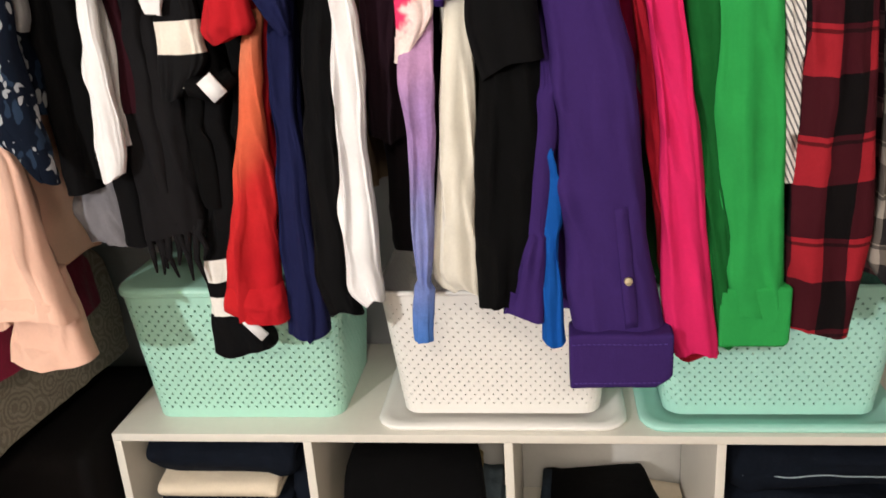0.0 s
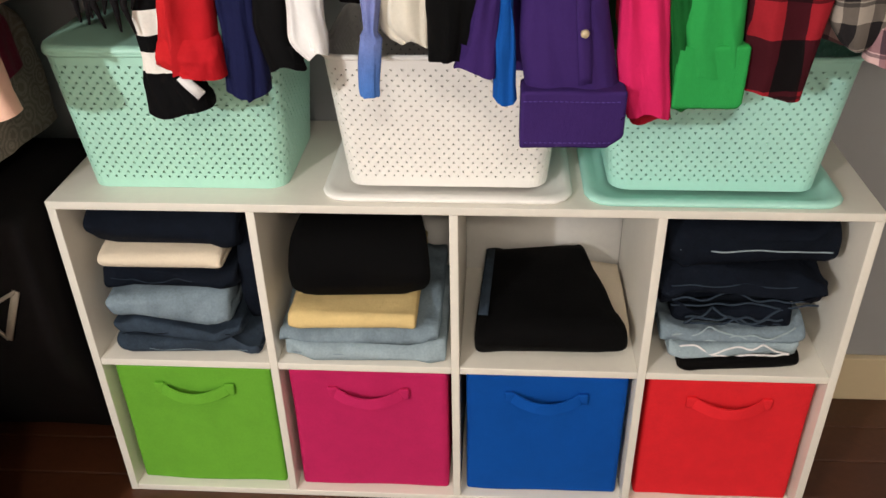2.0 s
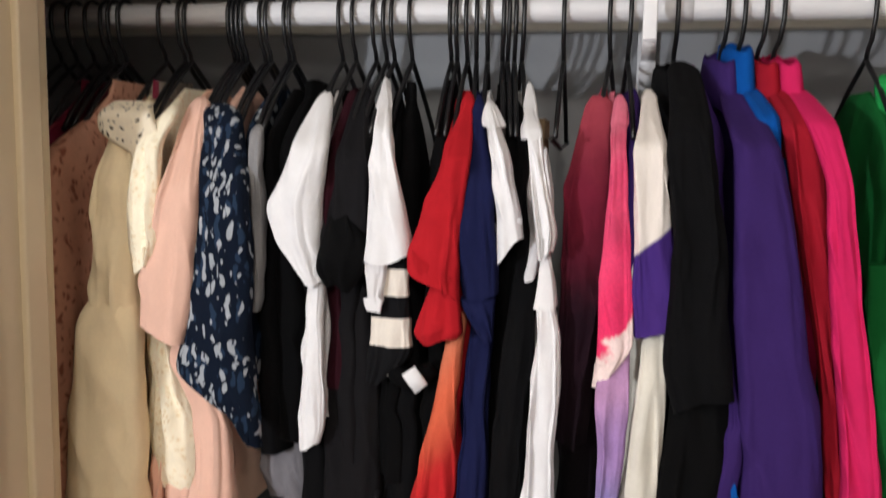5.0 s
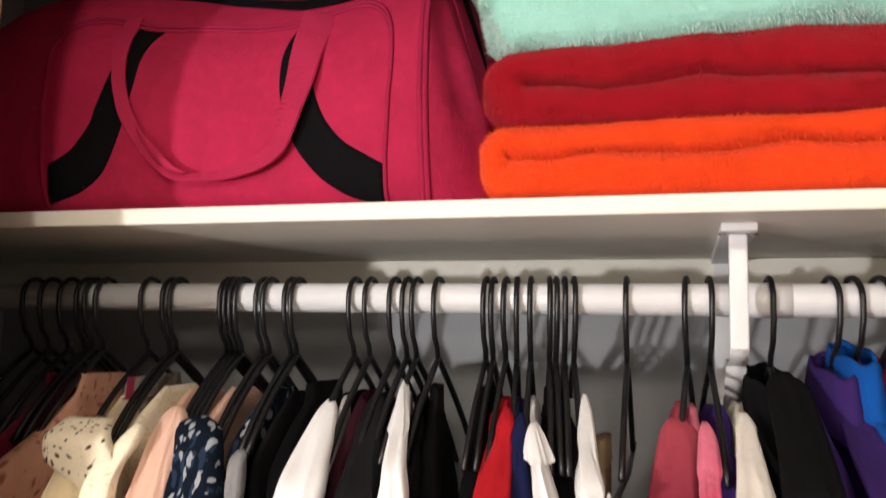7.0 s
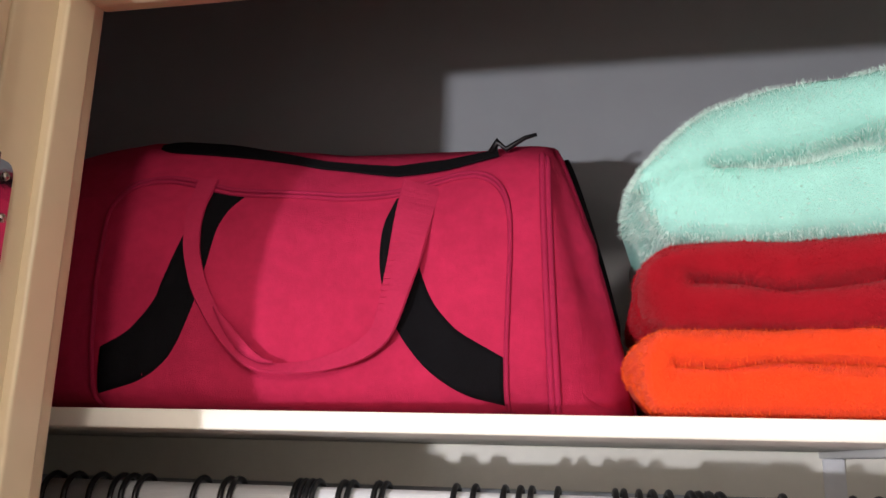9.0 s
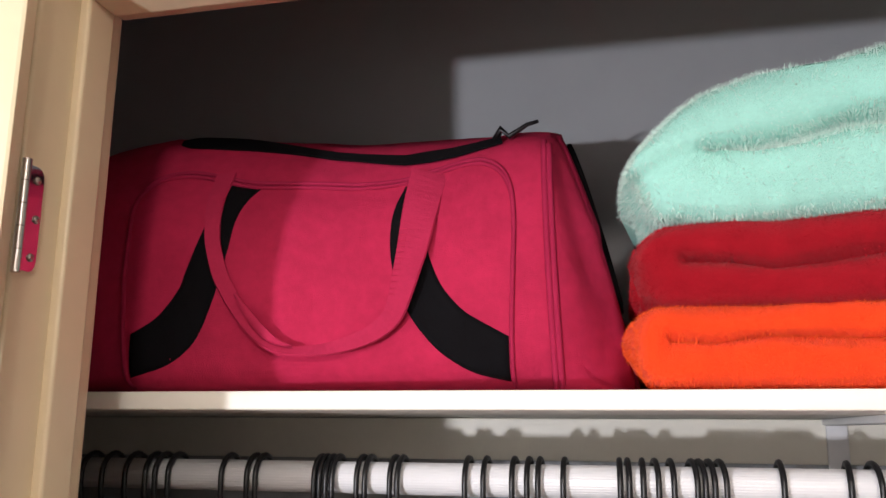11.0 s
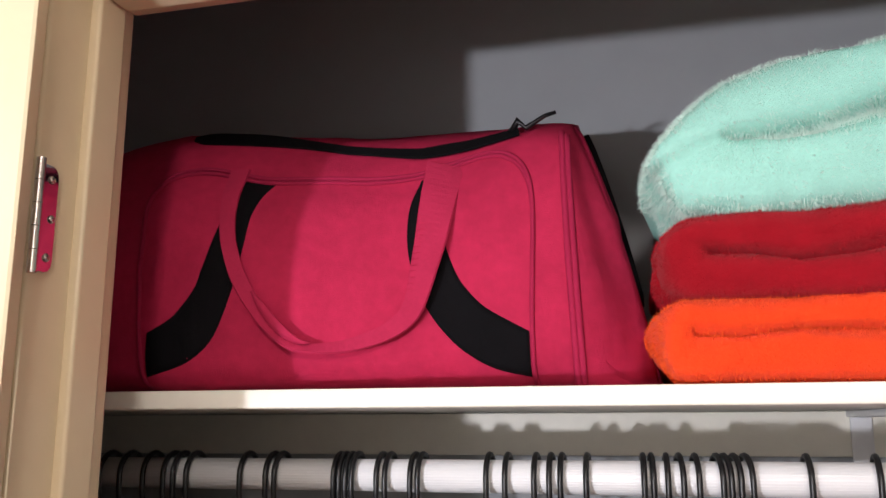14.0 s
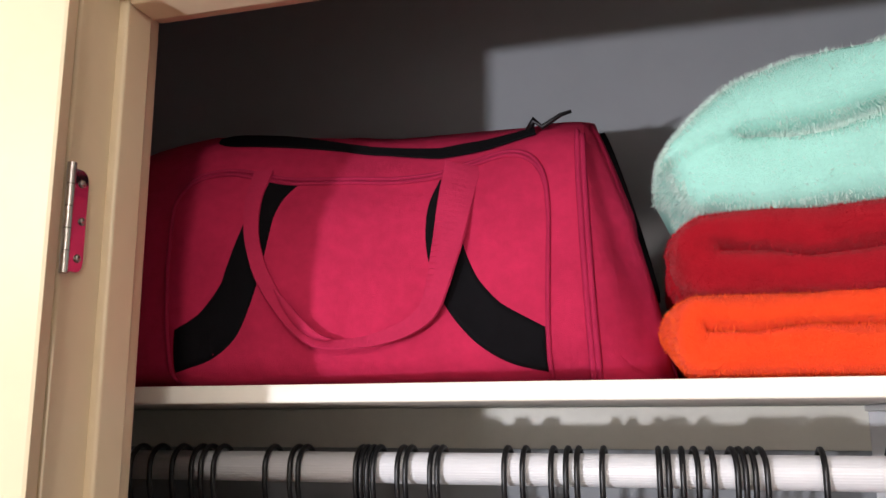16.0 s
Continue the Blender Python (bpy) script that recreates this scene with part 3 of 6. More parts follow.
def cloth_tube(rows, seed=0, folds=2.5, depth=0.008, n=42, segs=48, shear=0.0, lip=0.025, crumple=0.0044, slant=0.0):
    """Hanging cloth. Rows: z, x, half width, y, half depth. Folds run down it and deepen towards the hem."""
    bm, ph = bmesh.new(), wobble(seed)
    q = smooth_rows(rows, n)
    rings = []
    z0, z1 = q[0, 0], q[-1, 0]
    r = random.Random(seed * 13 + 5)
    count = max(2, int(round(folds * 0.8 + 1)))
    # each valley: place across, drift down the cloth, width, strength, where it begins
    valleys = [(-1 + 2 * (k + r.uniform(0.0, 0.9)) / (count + 1), r.choice((-1, 1)) * r.uniform(0.15, 1.0), r.uniform(0.07, 0.16), r.uniform(0.45, 1.2), r.uniform(-0.3, 0.6), r.uniform(0, 6.28), r.uniform(0.3, 1.1)) for k in range(count + 1)]
    for i, (z, x, hw, y, hd) in enumerate(q):
        s = (z0 - z) / max(0.01, z0 - z1)
        ring = []
        for k in range(segs):
            a = 2 * math.pi * k / segs
            c, sn = math.cos(a), math.sin(a)
            px, py = hw * math.copysign(abs(c) ** 0.66, c), hd * math.copysign(abs(sn) ** 0.72, sn)
            u = py / max(hd, 1e-4) if hd > hw else px / max(hw, 1e-4)
            f = 0.6 * math.sin(2.4 * u + ph[0] + 1.3 * noise.noise(Vector((ph[2], u * 0.5, z * 4))))
            for at, drift, wide, strong, start, phase, long in valleys:
                d = (u - at - drift * (s - 0.5) - 0.06 * math.sin(z * 17 + phase)) / wide
                lean = math.exp(-d * d * (2.2 if d > 0 else 0.8))
                f -= 2.0 * strong * lean * min(1.0, max(0.0, (s - start) * 2.6)) * min(1.0, max(0.12, (start + long - s) * 2.6))
            f *= depth * (0.45 + 0.55 * s) * min(1.0, min(hw, hd) / 0.010)
            cr = (abs(noise.noise(Vector((px * 15 + ph[3], py * 15, z * 11 + px * 16 + ph[4])))) - 0.2) * crumple * 1.9
            cr += max(0.0, 0.22 - abs(noise.noise(Vector((u * 0.9 + z * 6 + ph[5], z * 5.0, ph[7]))))) * crumple * -5.0 * min(1.0, s * 3) * min(1.0, (1 - s) * 5)
            cr += noise.noise(Vector((px * 60 + ph[6], py * 60, z * 42))) * crumple * 0.15
            if hd > hw:
                ring.append(bm.verts.new((x + px + math.copysign(f, c) * (0.6 + 0.4 * abs(c)) + cr + shear * (0.02 - (y + py)), y + py + cr * 0.5, z + cr)))
            else:
                ring.append(bm.verts.new((x + px + cr * 0.5 + shear * (0.02 - (y + py)), y + py + math.copysign(f, sn) * (0.4 + 0.6 * abs(sn)) + cr, z + 0.005 * math.sin(u * 2.2 + ph[6]) * s ** 4 + slant * u * s ** 2)))
        rings.append(ring)
    for a, b in zip(rings, rings[1:]):
        for k in range(segs):
            bm.faces.new((a[k], a[(k + 1) % segs], b[(k + 1) % segs], b[k]))
    bm.faces.new(rings[0])
    # the hem turns in, with a crisp edge
    last, cx, cy = rings[-1], sum(v.co.x for v in rings[-1]) / segs, sum(v.co.y for v in rings[-1]) / segs
    inner = [[bm.verts.new((cx + (v.co.x - cx) * m, cy + (v.co.y - cy) * m, v.co.z + lip * k)) for v in last] for m, k in ((1.0, 0.0), (0.9, 0.01), (0.84, 1.0))]
    for a, b in zip(inner, inner[1:]):
        for k in range(segs):
            bm.faces.new((a[k], a[(k + 1) % segs], b[(k + 1) % segs], b[k]))
    bm.faces.new(inner[-1][::-1])
    return bm


def folded(x0, x1, y0, y1, z0, z1, seed=0, side="front", sag=0.0, rough=0.004, puff=1.03, grow=0.0, edge=0.22):
    """A folded cloth: one thick layer laid in a U, its fold at the front or at the left end."""
    bm, ph = bmesh.new(), wobble(seed)
    h = z1 - z0
    t = h / 4.0
    a0, a1 = (y0, y1) if side == "front" else (x0, x1)
    b0, b1 = (x0, x1) if side == "front" else (y0, y1)
    path, m = [], 16
    for k in range(m):
        path.append((a1 - (a1 - a0 - h / 2) * k / (m - 1), z0 + t, 0, -1))
    for k in range(1, 12):
        a = math.pi * k / 12
        path.append((a0 + h / 2 - math.sin(a) * (h / 2 - t), z0 + h / 2 - math.cos(a) * (h / 2 - t), -math.sin(a), -math.cos(a)))
    for k in range(m):
        path.append((a0 + h / 2 + (a1 - a0 - h / 2) * k / (m - 1), z1 - t, 0, 1))
    segs, rings = 26, []
    for i, (pa, pz, na, nz) in enumerate(path):
        ring = []
        for k in range(segs):
            g = 2 * math.pi * k / segs
            c, s = math.cos(g), math.sin(g)
            off = t * puff * math.copysign(abs(s) ** 0.55, s)
            b = (b0 + b1) / 2 + (b1 - b0) / 2 * math.copysign(abs(c) ** edge, c)
            a_, z_ = pa + na * off, pz + nz * off
            w = noise.noise(Vector((a_ * 14 + ph[0], b * 14 + ph[1], z_ * 20))) * rough + noise.noise(Vector((a_ * 40, b * 40 + ph[2], z_ * 40))) * rough * 0.4
            e = (b - b0) / (b1 - b0)
            zz = z_ + w * (0.4 if pz < z0 + h / 2 and s * nz < 0 else 1.0) * (1 if z_ > z0 + 0.004 else 0) + sag * math.sin(math.pi * e) * (z_ - z0) / h + grow * (z_ - z0) / h * ((pa - a0) / (a1 - a0))
            co = (b, a_ + w, zz) if side == "front" else (a_ + w, b + w, zz)
            ring.append(bm.verts.new(co))
        rings.append(ring)
    for a, b in zip(rings, rings[1:]):
        for k in range(segs):
            bm.faces.new((a[k], a[(k + 1) % segs], b[(k + 1) % segs], b[k]))
    bm.faces.new(rings[0])
    bm.faces.new(rings[-1][::-1])
    return bm


# fabric cubes in the lower row
def fabric_cube(i, material, colour):
    x0, x1 = i * P + T + 0.010, (i + 1) * P - 0.008
    ob = thing("fabric_bin", colour + " felt storage cube in the shelf unit", "storage bin", ((x0 + x1) / 2, 0.02, T), "felt cubes in the lower row")
    bm = box(x0, x1, 0.016, D - 0.02, T + 0.001, P - 0.010, 0.011, segs=3)
    bmesh.ops.subdivide_edges(bm, edges=[e for e in bm.edges if e.calc_length() > 0.1], cuts=7, use_grid_fill=True)
    for v in bm.verts:
        if v.co.y < 0.03:
            v.co.y += 0.004 * noise.noise(v.co * 9 + Vector((i, 0, 0))) + 0.003 * math.sin((v.co.z - T) / P * 3.14)
            v.co.z += 0.002 * noise.noise(v.co * 13 + Vector((0, i, 0)))
    ob = part("cube", bm, material, ob)
    cx, cz = (x0 + x1) / 2, P * 0.825
    arc = [(cx + 0.055 * s, 0.0135 - 0.017 * (1 - s * s), cz - 0.006 - 0.008 * (1 - s * s)) for s in (k / 8 - 1 for k in range(17))]
    part("handle", ribbon(arc, (0, -1, 0.15), 0.020, 0.0025), material, ob, smooth=False)
    part("handle_tab", box(cx - 0.068, cx - 0.052, 0.0115, 0.018, cz - 0.016, cz + 0.005, 0.002), material, ob)
    part("handle_tab", box(cx + 0.052, cx + 0.068, 0.0115, 0.018, cz - 0.016, cz + 0.005, 0.002), material, ob)
    return ob


for i, (m, c) in enumerate((("lime", "lime green"), ("berry", "berry red"), ("royal", "royal blue"), ("scarlet", "bright red"))):
    fabric_cube(i, M[m], c)


# folded clothes in the upper row
def stack(i, rows):
    z = P + T + 0.0015
    for k, (kind, label, mat, x0, x1, y0, h, seed, rough, trim) in enumerate(rows):
        bx = i * P + T
        ob = thing(kind, label, "folded clothes", (bx + (x0 + x1) / 2, 0.14, z), "folded clothes in cube %s" % "abcd"[i])
        bm = folded(bx + x0, bx + x1, y0, 0.268, z, z + h, seed, "front", 0.0, rough)
        for v in bm.verts:
            f = max(0.0, (v.co.y - y0) / (0.268 - y0))
            if mat == "black" and h > 0.05:
                # trouser legs run narrower towards the back
                v.co.x = bx + x0 + (v.co.x - bx - x0) * (1.10 - 0.32 * f) + 0.016 * f
            v.co.y += 0.30 * rough * noise.noise(Vector((v.co.x * 26, seed, v.co.z * 50)))
            v.co.z += (0.25 * rough * noise.noise(Vector((v.co.x * 34, seed * 3, v.co.y * 20))) if v.co.z > z + 0.004 else 0)
        part("folded_cloth", bm, M[mat], ob)
        r = random.Random(seed)
        if trim:
            # a stitched edge or waistband wandering over the front of the fold
            for line in range(trim[1]):
                zz = z + h * (0.30 + 0.42 * line / max(1, trim[1] - 1) if trim[1] > 1 else 0.5)
                pts = []
                p0, p1 = r.uniform(0, 6), r.uniform(0, 6)
                for q in range(97):
                    s = q / 96
                    x = bx + x0 + 0.016 + (x1 - x0 - 0.032) * s
                    dz = trim[2] * (0.45 if trim[1] == 1 else 0.9) * (math.sin(s * 9 + p0) * 0.5 + math.sin(s * 19 + p1) * 0.35 + math.sin(s * 33 + p0) * 0.12)
                    e = min(1.0, abs(zz + dz - (z + h / 2)) / (h / 2))
                    y = y0 + h / 2 * (1 - math.sqrt(max(0.0, 1 - e * e))) - 0.002 + 0.002 * math.sin(s * 15)
                    pts.append((x, y, zz + dz))
                part("edge_seam", wire(pts, trim[3] * 0.75, sides=6), M[trim[0]], ob)
        z += h * 0.985


stack(0, [("folded_jeans", "mid blue folded jeans at the bottom of a stack", "denim_mid", 0.026, 0.262, 0.012, 0.030, 1, 0.018, ("denim_light", 1, 0.003, 0.0008)),
          ("folded_jeans", "dark blue faded folded jeans in a stack", "denim_mid", 0.026, 0.236, 0.014, 0.031, 6, 0.020, ("denim_dark", 1, 0.005, 0.001)),
          ("folded_jeans", "light blue folded jeans in a stack", "denim_light", 0.026, 0.225, 0.010, 0.060, 2, 0.020, None),
          ("folded_jeans", "dark blue folded jeans in a stack", "denim_dark", 0.026, 0.240, 0.026, 0.042, 3, 0.016, ("denim_mid", 1, 0.012, 0.0007)),
          ("folded_trousers", "cream folded trousers in a stack", "khaki", 0.028, 0.222, 0.022, 0.029, 4, 0.009, None),
          ("folded_jeans", "dark navy folded jeans on top of a stack", "denim_dark", 0.010, 0.250, 0.035, 0.066, 5, 0.010, None)])
for x0, y0, z0, h, m in ((0.235, 0.05, 0.308, 0.24, "denim_dark"),):
    ob = thing("folded_jeans", "dark jeans leg pushed upright beside a stack", "folded clothes", (x0 + 0.03, 0.15, z0))
    part("folded_cloth", folded(x0 + 0.012, x0 + 0.056, y0, 0.26, z0 + 0.002, z0 + h, 8, "front", 0.0, 0.008), M[m], ob)
stack(1, [("folded_jeans", "pale blue folded jeans at the bottom of a stack", "denim_pale", 0.010, 0.272, 0.012, 0.031, 11, 0.017, ("denim_light", 1, 0.006, 0.0010)),
          ("folded_jeans", "light blue folded jeans in a stack", "denim_light", 0.006, 0.262, 0.010, 0.035, 12, 0.019, ("denim_pale", 1, 0.010, 0.0009)),
          ("folded_trousers", "butter yellow folded trousers in a stack", "butter", 0.024, 0.226, 0.006, 0.028, 13, 0.008, None),
          ("folded_trousers", "black folded trousers on top of a stack", "black", 0.026, 0.232, 0.024, 0.124, 14, 0.010, None)])
stack(2, [("folded_trousers", "black folded trousers with a dark grey folded edge", "black", 0.022, 0.246, 0.018, 0.066, 21, 0.010, None)])
ob = thing("folded_shirt", "cream folded shirt tucked beside black trousers", "folded clothes", (2 * P + T + 0.25, 0.17, P + T))
part("folded_cloth", folded(2 * P + T + 0.205, 2 * P + T + 0.277, 0.085, 0.272, P + T + 0.0012, P + T + 0.030, 51, "front", 0.0, 0.006), M["khaki"], ob)
# a grey band added to stand for the trousers' folded left edge
stripe = [(2 * P + T + 0.036 + 0.05 * (y - 0.05), y, P + T + 0.0695) for y in (0.05, 0.12, 0.2, 0.245)]
part("folded_edge", ribbon(stripe, (0, 0, 1), 0.016, 0.003), M["denim_mid"], bpy.data.objects["folded_trousers.002"], "dark grey folded edge")
stack(3, [("folded_trousers", "black folded trousers at the bottom of a stack", "black", 0.05, 0.235, 0.010, 0.030, 31, 0.010, None),
          ("folded_jeans", "pale blue folded jeans in a stack", "denim_pale", 0.030, 0.228, 0.004, 0.026, 32, 0.016, ("white", 2, 0.009, 0.0022)),
          ("folded_jeans", "light blue folded jeans in a stack", "denim_light", 0.016, 0.235, 0.010, 0.024, 33, 0.016, ("denim_pale", 2, 0.009, 0.0024)),
          ("folded_jeans", "dark grey blue crumpled jeans in a stack", "denim_dark", 0.034, 0.212, 0.018, 0.030, 34, 0.022, ("denim_mid", 3, 0.010, 0.0026)),
          ("folded_jeans", "dark grey washed folded jeans in a stack", "denim_dark", 0.012, 0.262, 0.024, 0.030, 38, 0.024, ("denim_mid", 2, 0.010, 0.0022)),
          ("folded_jeans", "dark navy folded jeans in a stack", "denim_dark", 0.006, 0.25, 0.016, 0.042, 35, 0.022, ("denim_mid", 1, 0.007, 0.0014)),
          ("folded_jeans", "dark navy folded jeans with a pale waistband edge", "denim_dark", 0.012, 0.262, 0.024, 0.072, 36, 0.020, ("denim_pale", 1, 0.004, 0.0016))])


# perforated baskets on the organiser
def rounded(u, hx, hy, r):
    """The point at u (metres) round a rounded rectangle, from the front's left end."""
    sx, sy, q = 2 * (hx - r), 2 * (hy - r), math.pi * r / 2
    for kind, ln in (("s0", sx), ("c0", q), ("s1", sy), ("c1", q), ("s2", sx), ("c2", q), ("s3", sy), ("c3", q)):
        if u <= ln + 1e-9:
            break
        u -= ln
    k = int(kind[1])
    if kind[0] == "s":
        return [(-hx + r + u, -hy), (hx, -hy + r + u), (hx - r - u, hy), (-hx, hy - r - u)][k]
    cx, cy = [(hx - r, -hy + r), (hx - r, hy - r), (-hx + r, hy - r), (-hx + r, -hy + r)][k]
    a = -math.pi / 2 + k * math.pi / 2 + u / r
    return cx + r * math.cos(a), cy + r * math.sin(a)


def basket(xc, y0, z0, wid, dep, hgt, flare, material, label, lid=False, tray=False, holes=1.0):
    ob = thing("storage_basket", label, "basket", (xc, y0 + dep / 2, z0), "baskets on the shelf unit")
    yc, zb = y0 + dep / 2, z0 + (0.009 if tray else 0.0)
    NU, NV, R = 144, 23, 0.028

    def at(fu, fv):
        g = flare * fv
        hx, hy = wid / 2 + g, dep / 2 + g
        per = 4 * (hx - R) + 4 * (hy - R) + 2 * math.pi * R
        x, y = rounded((fu % 1.0) * per, hx, hy, R)
        return Vector((xc + x, yc + y, zb + hgt * fv))

    bm = bmesh.new()
    lo, hi = 0.07, 0.93
    grid = [[bm.verts.new(at(i / NU, lo + (hi - lo) * j / NV)) for i in range(NU)] for j in range(NV + 1)]
    for j in range(NV):
        for i in range(NU):
            q = [grid[j][i], grid[j][(i + 1) % NU], grid[j + 1][(i + 1) % NU], grid[j + 1][i]]
            if (i + j) % 2:
                bm.faces.new(q)
                continue
            sh = ((0.17, 0.28), (0.83, 0.28), (0.56, 0.80), (0.44, 0.80)) if j % 2 else ((0.44, 0.22), (0.56, 0.22), (0.83, 0.72), (0.17, 0.72))
            sh = [(0.5 + (a - 0.5) * holes, 0.5 + (b - 0.5) * holes) for a, b in sh]
            hole = [bm.verts.new(at((i + a) / NU, lo + (hi - lo) * (j + b) / NV)) for a, b in sh]
            for k in range(4):
                bm.faces.new((q[k], q[(k + 1) % 4], hole[(k + 1) % 4], hole[k]))
    below = [bm.verts.new(at(i / NU, 0.0)) for i in range(NU)]
    above = [bm.verts.new(at(i / NU, 1.0)) for i in range(NU)]
    for i in range(NU):
        n = (i + 1) % NU
        bm.faces.new((below[i], below[n], grid[0][n], grid[0][i]))
        bm.faces.new((grid[NV][i], grid[NV][n], above[n], above[i]))
    bm.faces.new(below[::-1])
    wall = part("perforated_wall", bm, material, ob, smooth=False)
    sol = wall.modifiers.new("thickness", "SOLIDIFY")
    sol.thickness, sol.offset = 0.0022, -1
    rim = [at(i / NU, 1.0) + Vector((0, 0, 0.0)) for i in range(NU + 1)]
    part("rim", wire(rim, 0.0042, sides=8, cap=False), material, ob)

    def plate(name, grow, za, zt, rr, lipped):
        bm = bmesh.new()
        hx, hy = wid / 2 + grow, dep / 2 + grow
        per = 4 * (hx - rr) + 4 * (hy - rr) + 2 * math.pi * rr
        levels = [(0.0, za), (0.006, za), (0.008, za + zt * 0.5), (0.005, za + zt), (-0.006, za + zt)] + ([(-0.012, za + zt * 0.35)] if lipped else [])
        rings = []
        for g, z in levels:
            rings.append([bm.verts.new((xc + x * (1 + g / hx), yc + y * (1 + g / hy), z)) for x, y in (rounded(per * i / 72, hx, hy, rr) for i in range(72))])
        for a, b in zip(rings, rings[1:]):
            for i in range(72):
                bm.faces.new((a[i], a[(i + 1) % 72], b[(i + 1) % 72], b[i]))
        bm.faces.new(rings[0][::-1])
        bm.faces.new(rings[-1])
        part(name, bm, material, ob)

    if lid:
        plate("lid", flare - 0.003, zb + hgt - 0.001, 0.011, 0.032, False)
    if tray:
        plate("tray_lid", 0.028, z0 + 0.0005, 0.0075, 0.034, True)
    return ob


basket(0.199, 0.048, H + 0.0005, 0.296, 0.205, 0.210, 0.017, M["mint_plastic"], "mint green perforated plastic basket with its lid on", lid=True)
basket(0.584, 0.045, H + 0.0005, 0.290, 0.205, 0.200, 0.019, M["white_plastic"], "white perforated plastic basket standing on its lid", tray=True, holes=0.78)
basket(0.962, 0.043, H + 0.0005, 0.290, 0.205, 0.200, 0.019, M["aqua_plastic"], "aqua perforated plastic basket standing on its lid", tray=True, holes=0.86)
# black luggage on the floor beside the organiser
lug = thing("suitcase", "black nylon upright suitcase with a pewter badge", "suitcase", (-0.33, 0.05, 0))
bm = box(-0.56, -0.014, -0.06, 0.24, 0.012, 0.60, 0.04, segs=5)
bmesh.ops.subdivide_edges(bm, edges=[e for e in bm.edges if e.calc_length() > 0.12], cuts=5, use_grid_fill=True)
for v in bm.verts:
    low = max(0.0, (0.34 - v.co.z) / 0.34)
    v.co += Vector((0, 0.008 * noise.noise(v.co * 7) + max(0.0, 0.24 - v.co.y) * 0.72 * low ** 1.2, 0))
shell = part("shell", bm, M["luggage"], lug)
for x in (-0.5, -0.12):
    part("foot", box(x - 0.02, x + 0.02, 0.17, 0.23, -0.008, 0.02, 0.004), M["black_plastic"], lug)
tri = [(-0.113, 0.446), (-0.043, 0.488), (-0.080, 0.398)]
for k, w in ((0, 0.006), (1, 0.012), (2, 0.006)):
    (xa, za), (xb, zb2) = tri[k], tri[(k + 1) % 3]
    part("badge_bar", ribbon([(xa, -0.0655, za), ((xa + xb) / 2, -0.066, (za + zb2) / 2), (xb, -0.0655, zb2)], (0, -1, 0), w, 0.0025), M["logo"], shell, "pewter badge bar")
part("badge_spiral", wire([(-0.096 + (0.002 + 0.0016 * t) * math.cos(t), -0.068, 0.446 + (0.002 + 0.0016 * t) * math.sin(t)) for t in (k * 0.5 for k in range(20))], 0.0013, sides=6), M["logo"], shell, "pewter spiral")
from mathutils.bvhtree import BVHTree


# ---- the shelf's load: sports bag and blankets ----
BZ = 1.6785


def bag_front(x, z):
    """The bag's front face: y at x and z. It stands a little askew and bulges."""
    e = min(1.0, max(0.0, (z - BZ) / 0.27))
    return -0.070 + 0.13 * x + 0.030 * e * e - 0.012 * math.sin(math.pi * e) + 0.004 * math.sin(x * 17)


def bag_top(x, y=None):
    """The bag's upper side: a front edge, rising to a ridge behind it."""
    zf = float(np.interp(x, [-0.345, -0.25, -0.1, 0.0, 0.08, 0.136, 0.2, 0.32], [1.900, 1.922, 1.916, 1.906, 1.904, 1.917, 1.938, 1.945]))
    zb = float(np.interp(x, [-0.345, -0.2, 0.0, 0.11, 0.24, 0.32], [1.968, 2.002, 1.986, 1.990, 1.990, 1.985]))
    q = 0.5 if y is None else min(1.0, max(0.0, (y - bag_front(x, 1.92)) / 0.13))
    return zf + (zb - zf) * math.sin(q * math.pi / 2)


def z0_wave(e):
    return e * 6.0 + 0.4 * math.sin(e * 11)


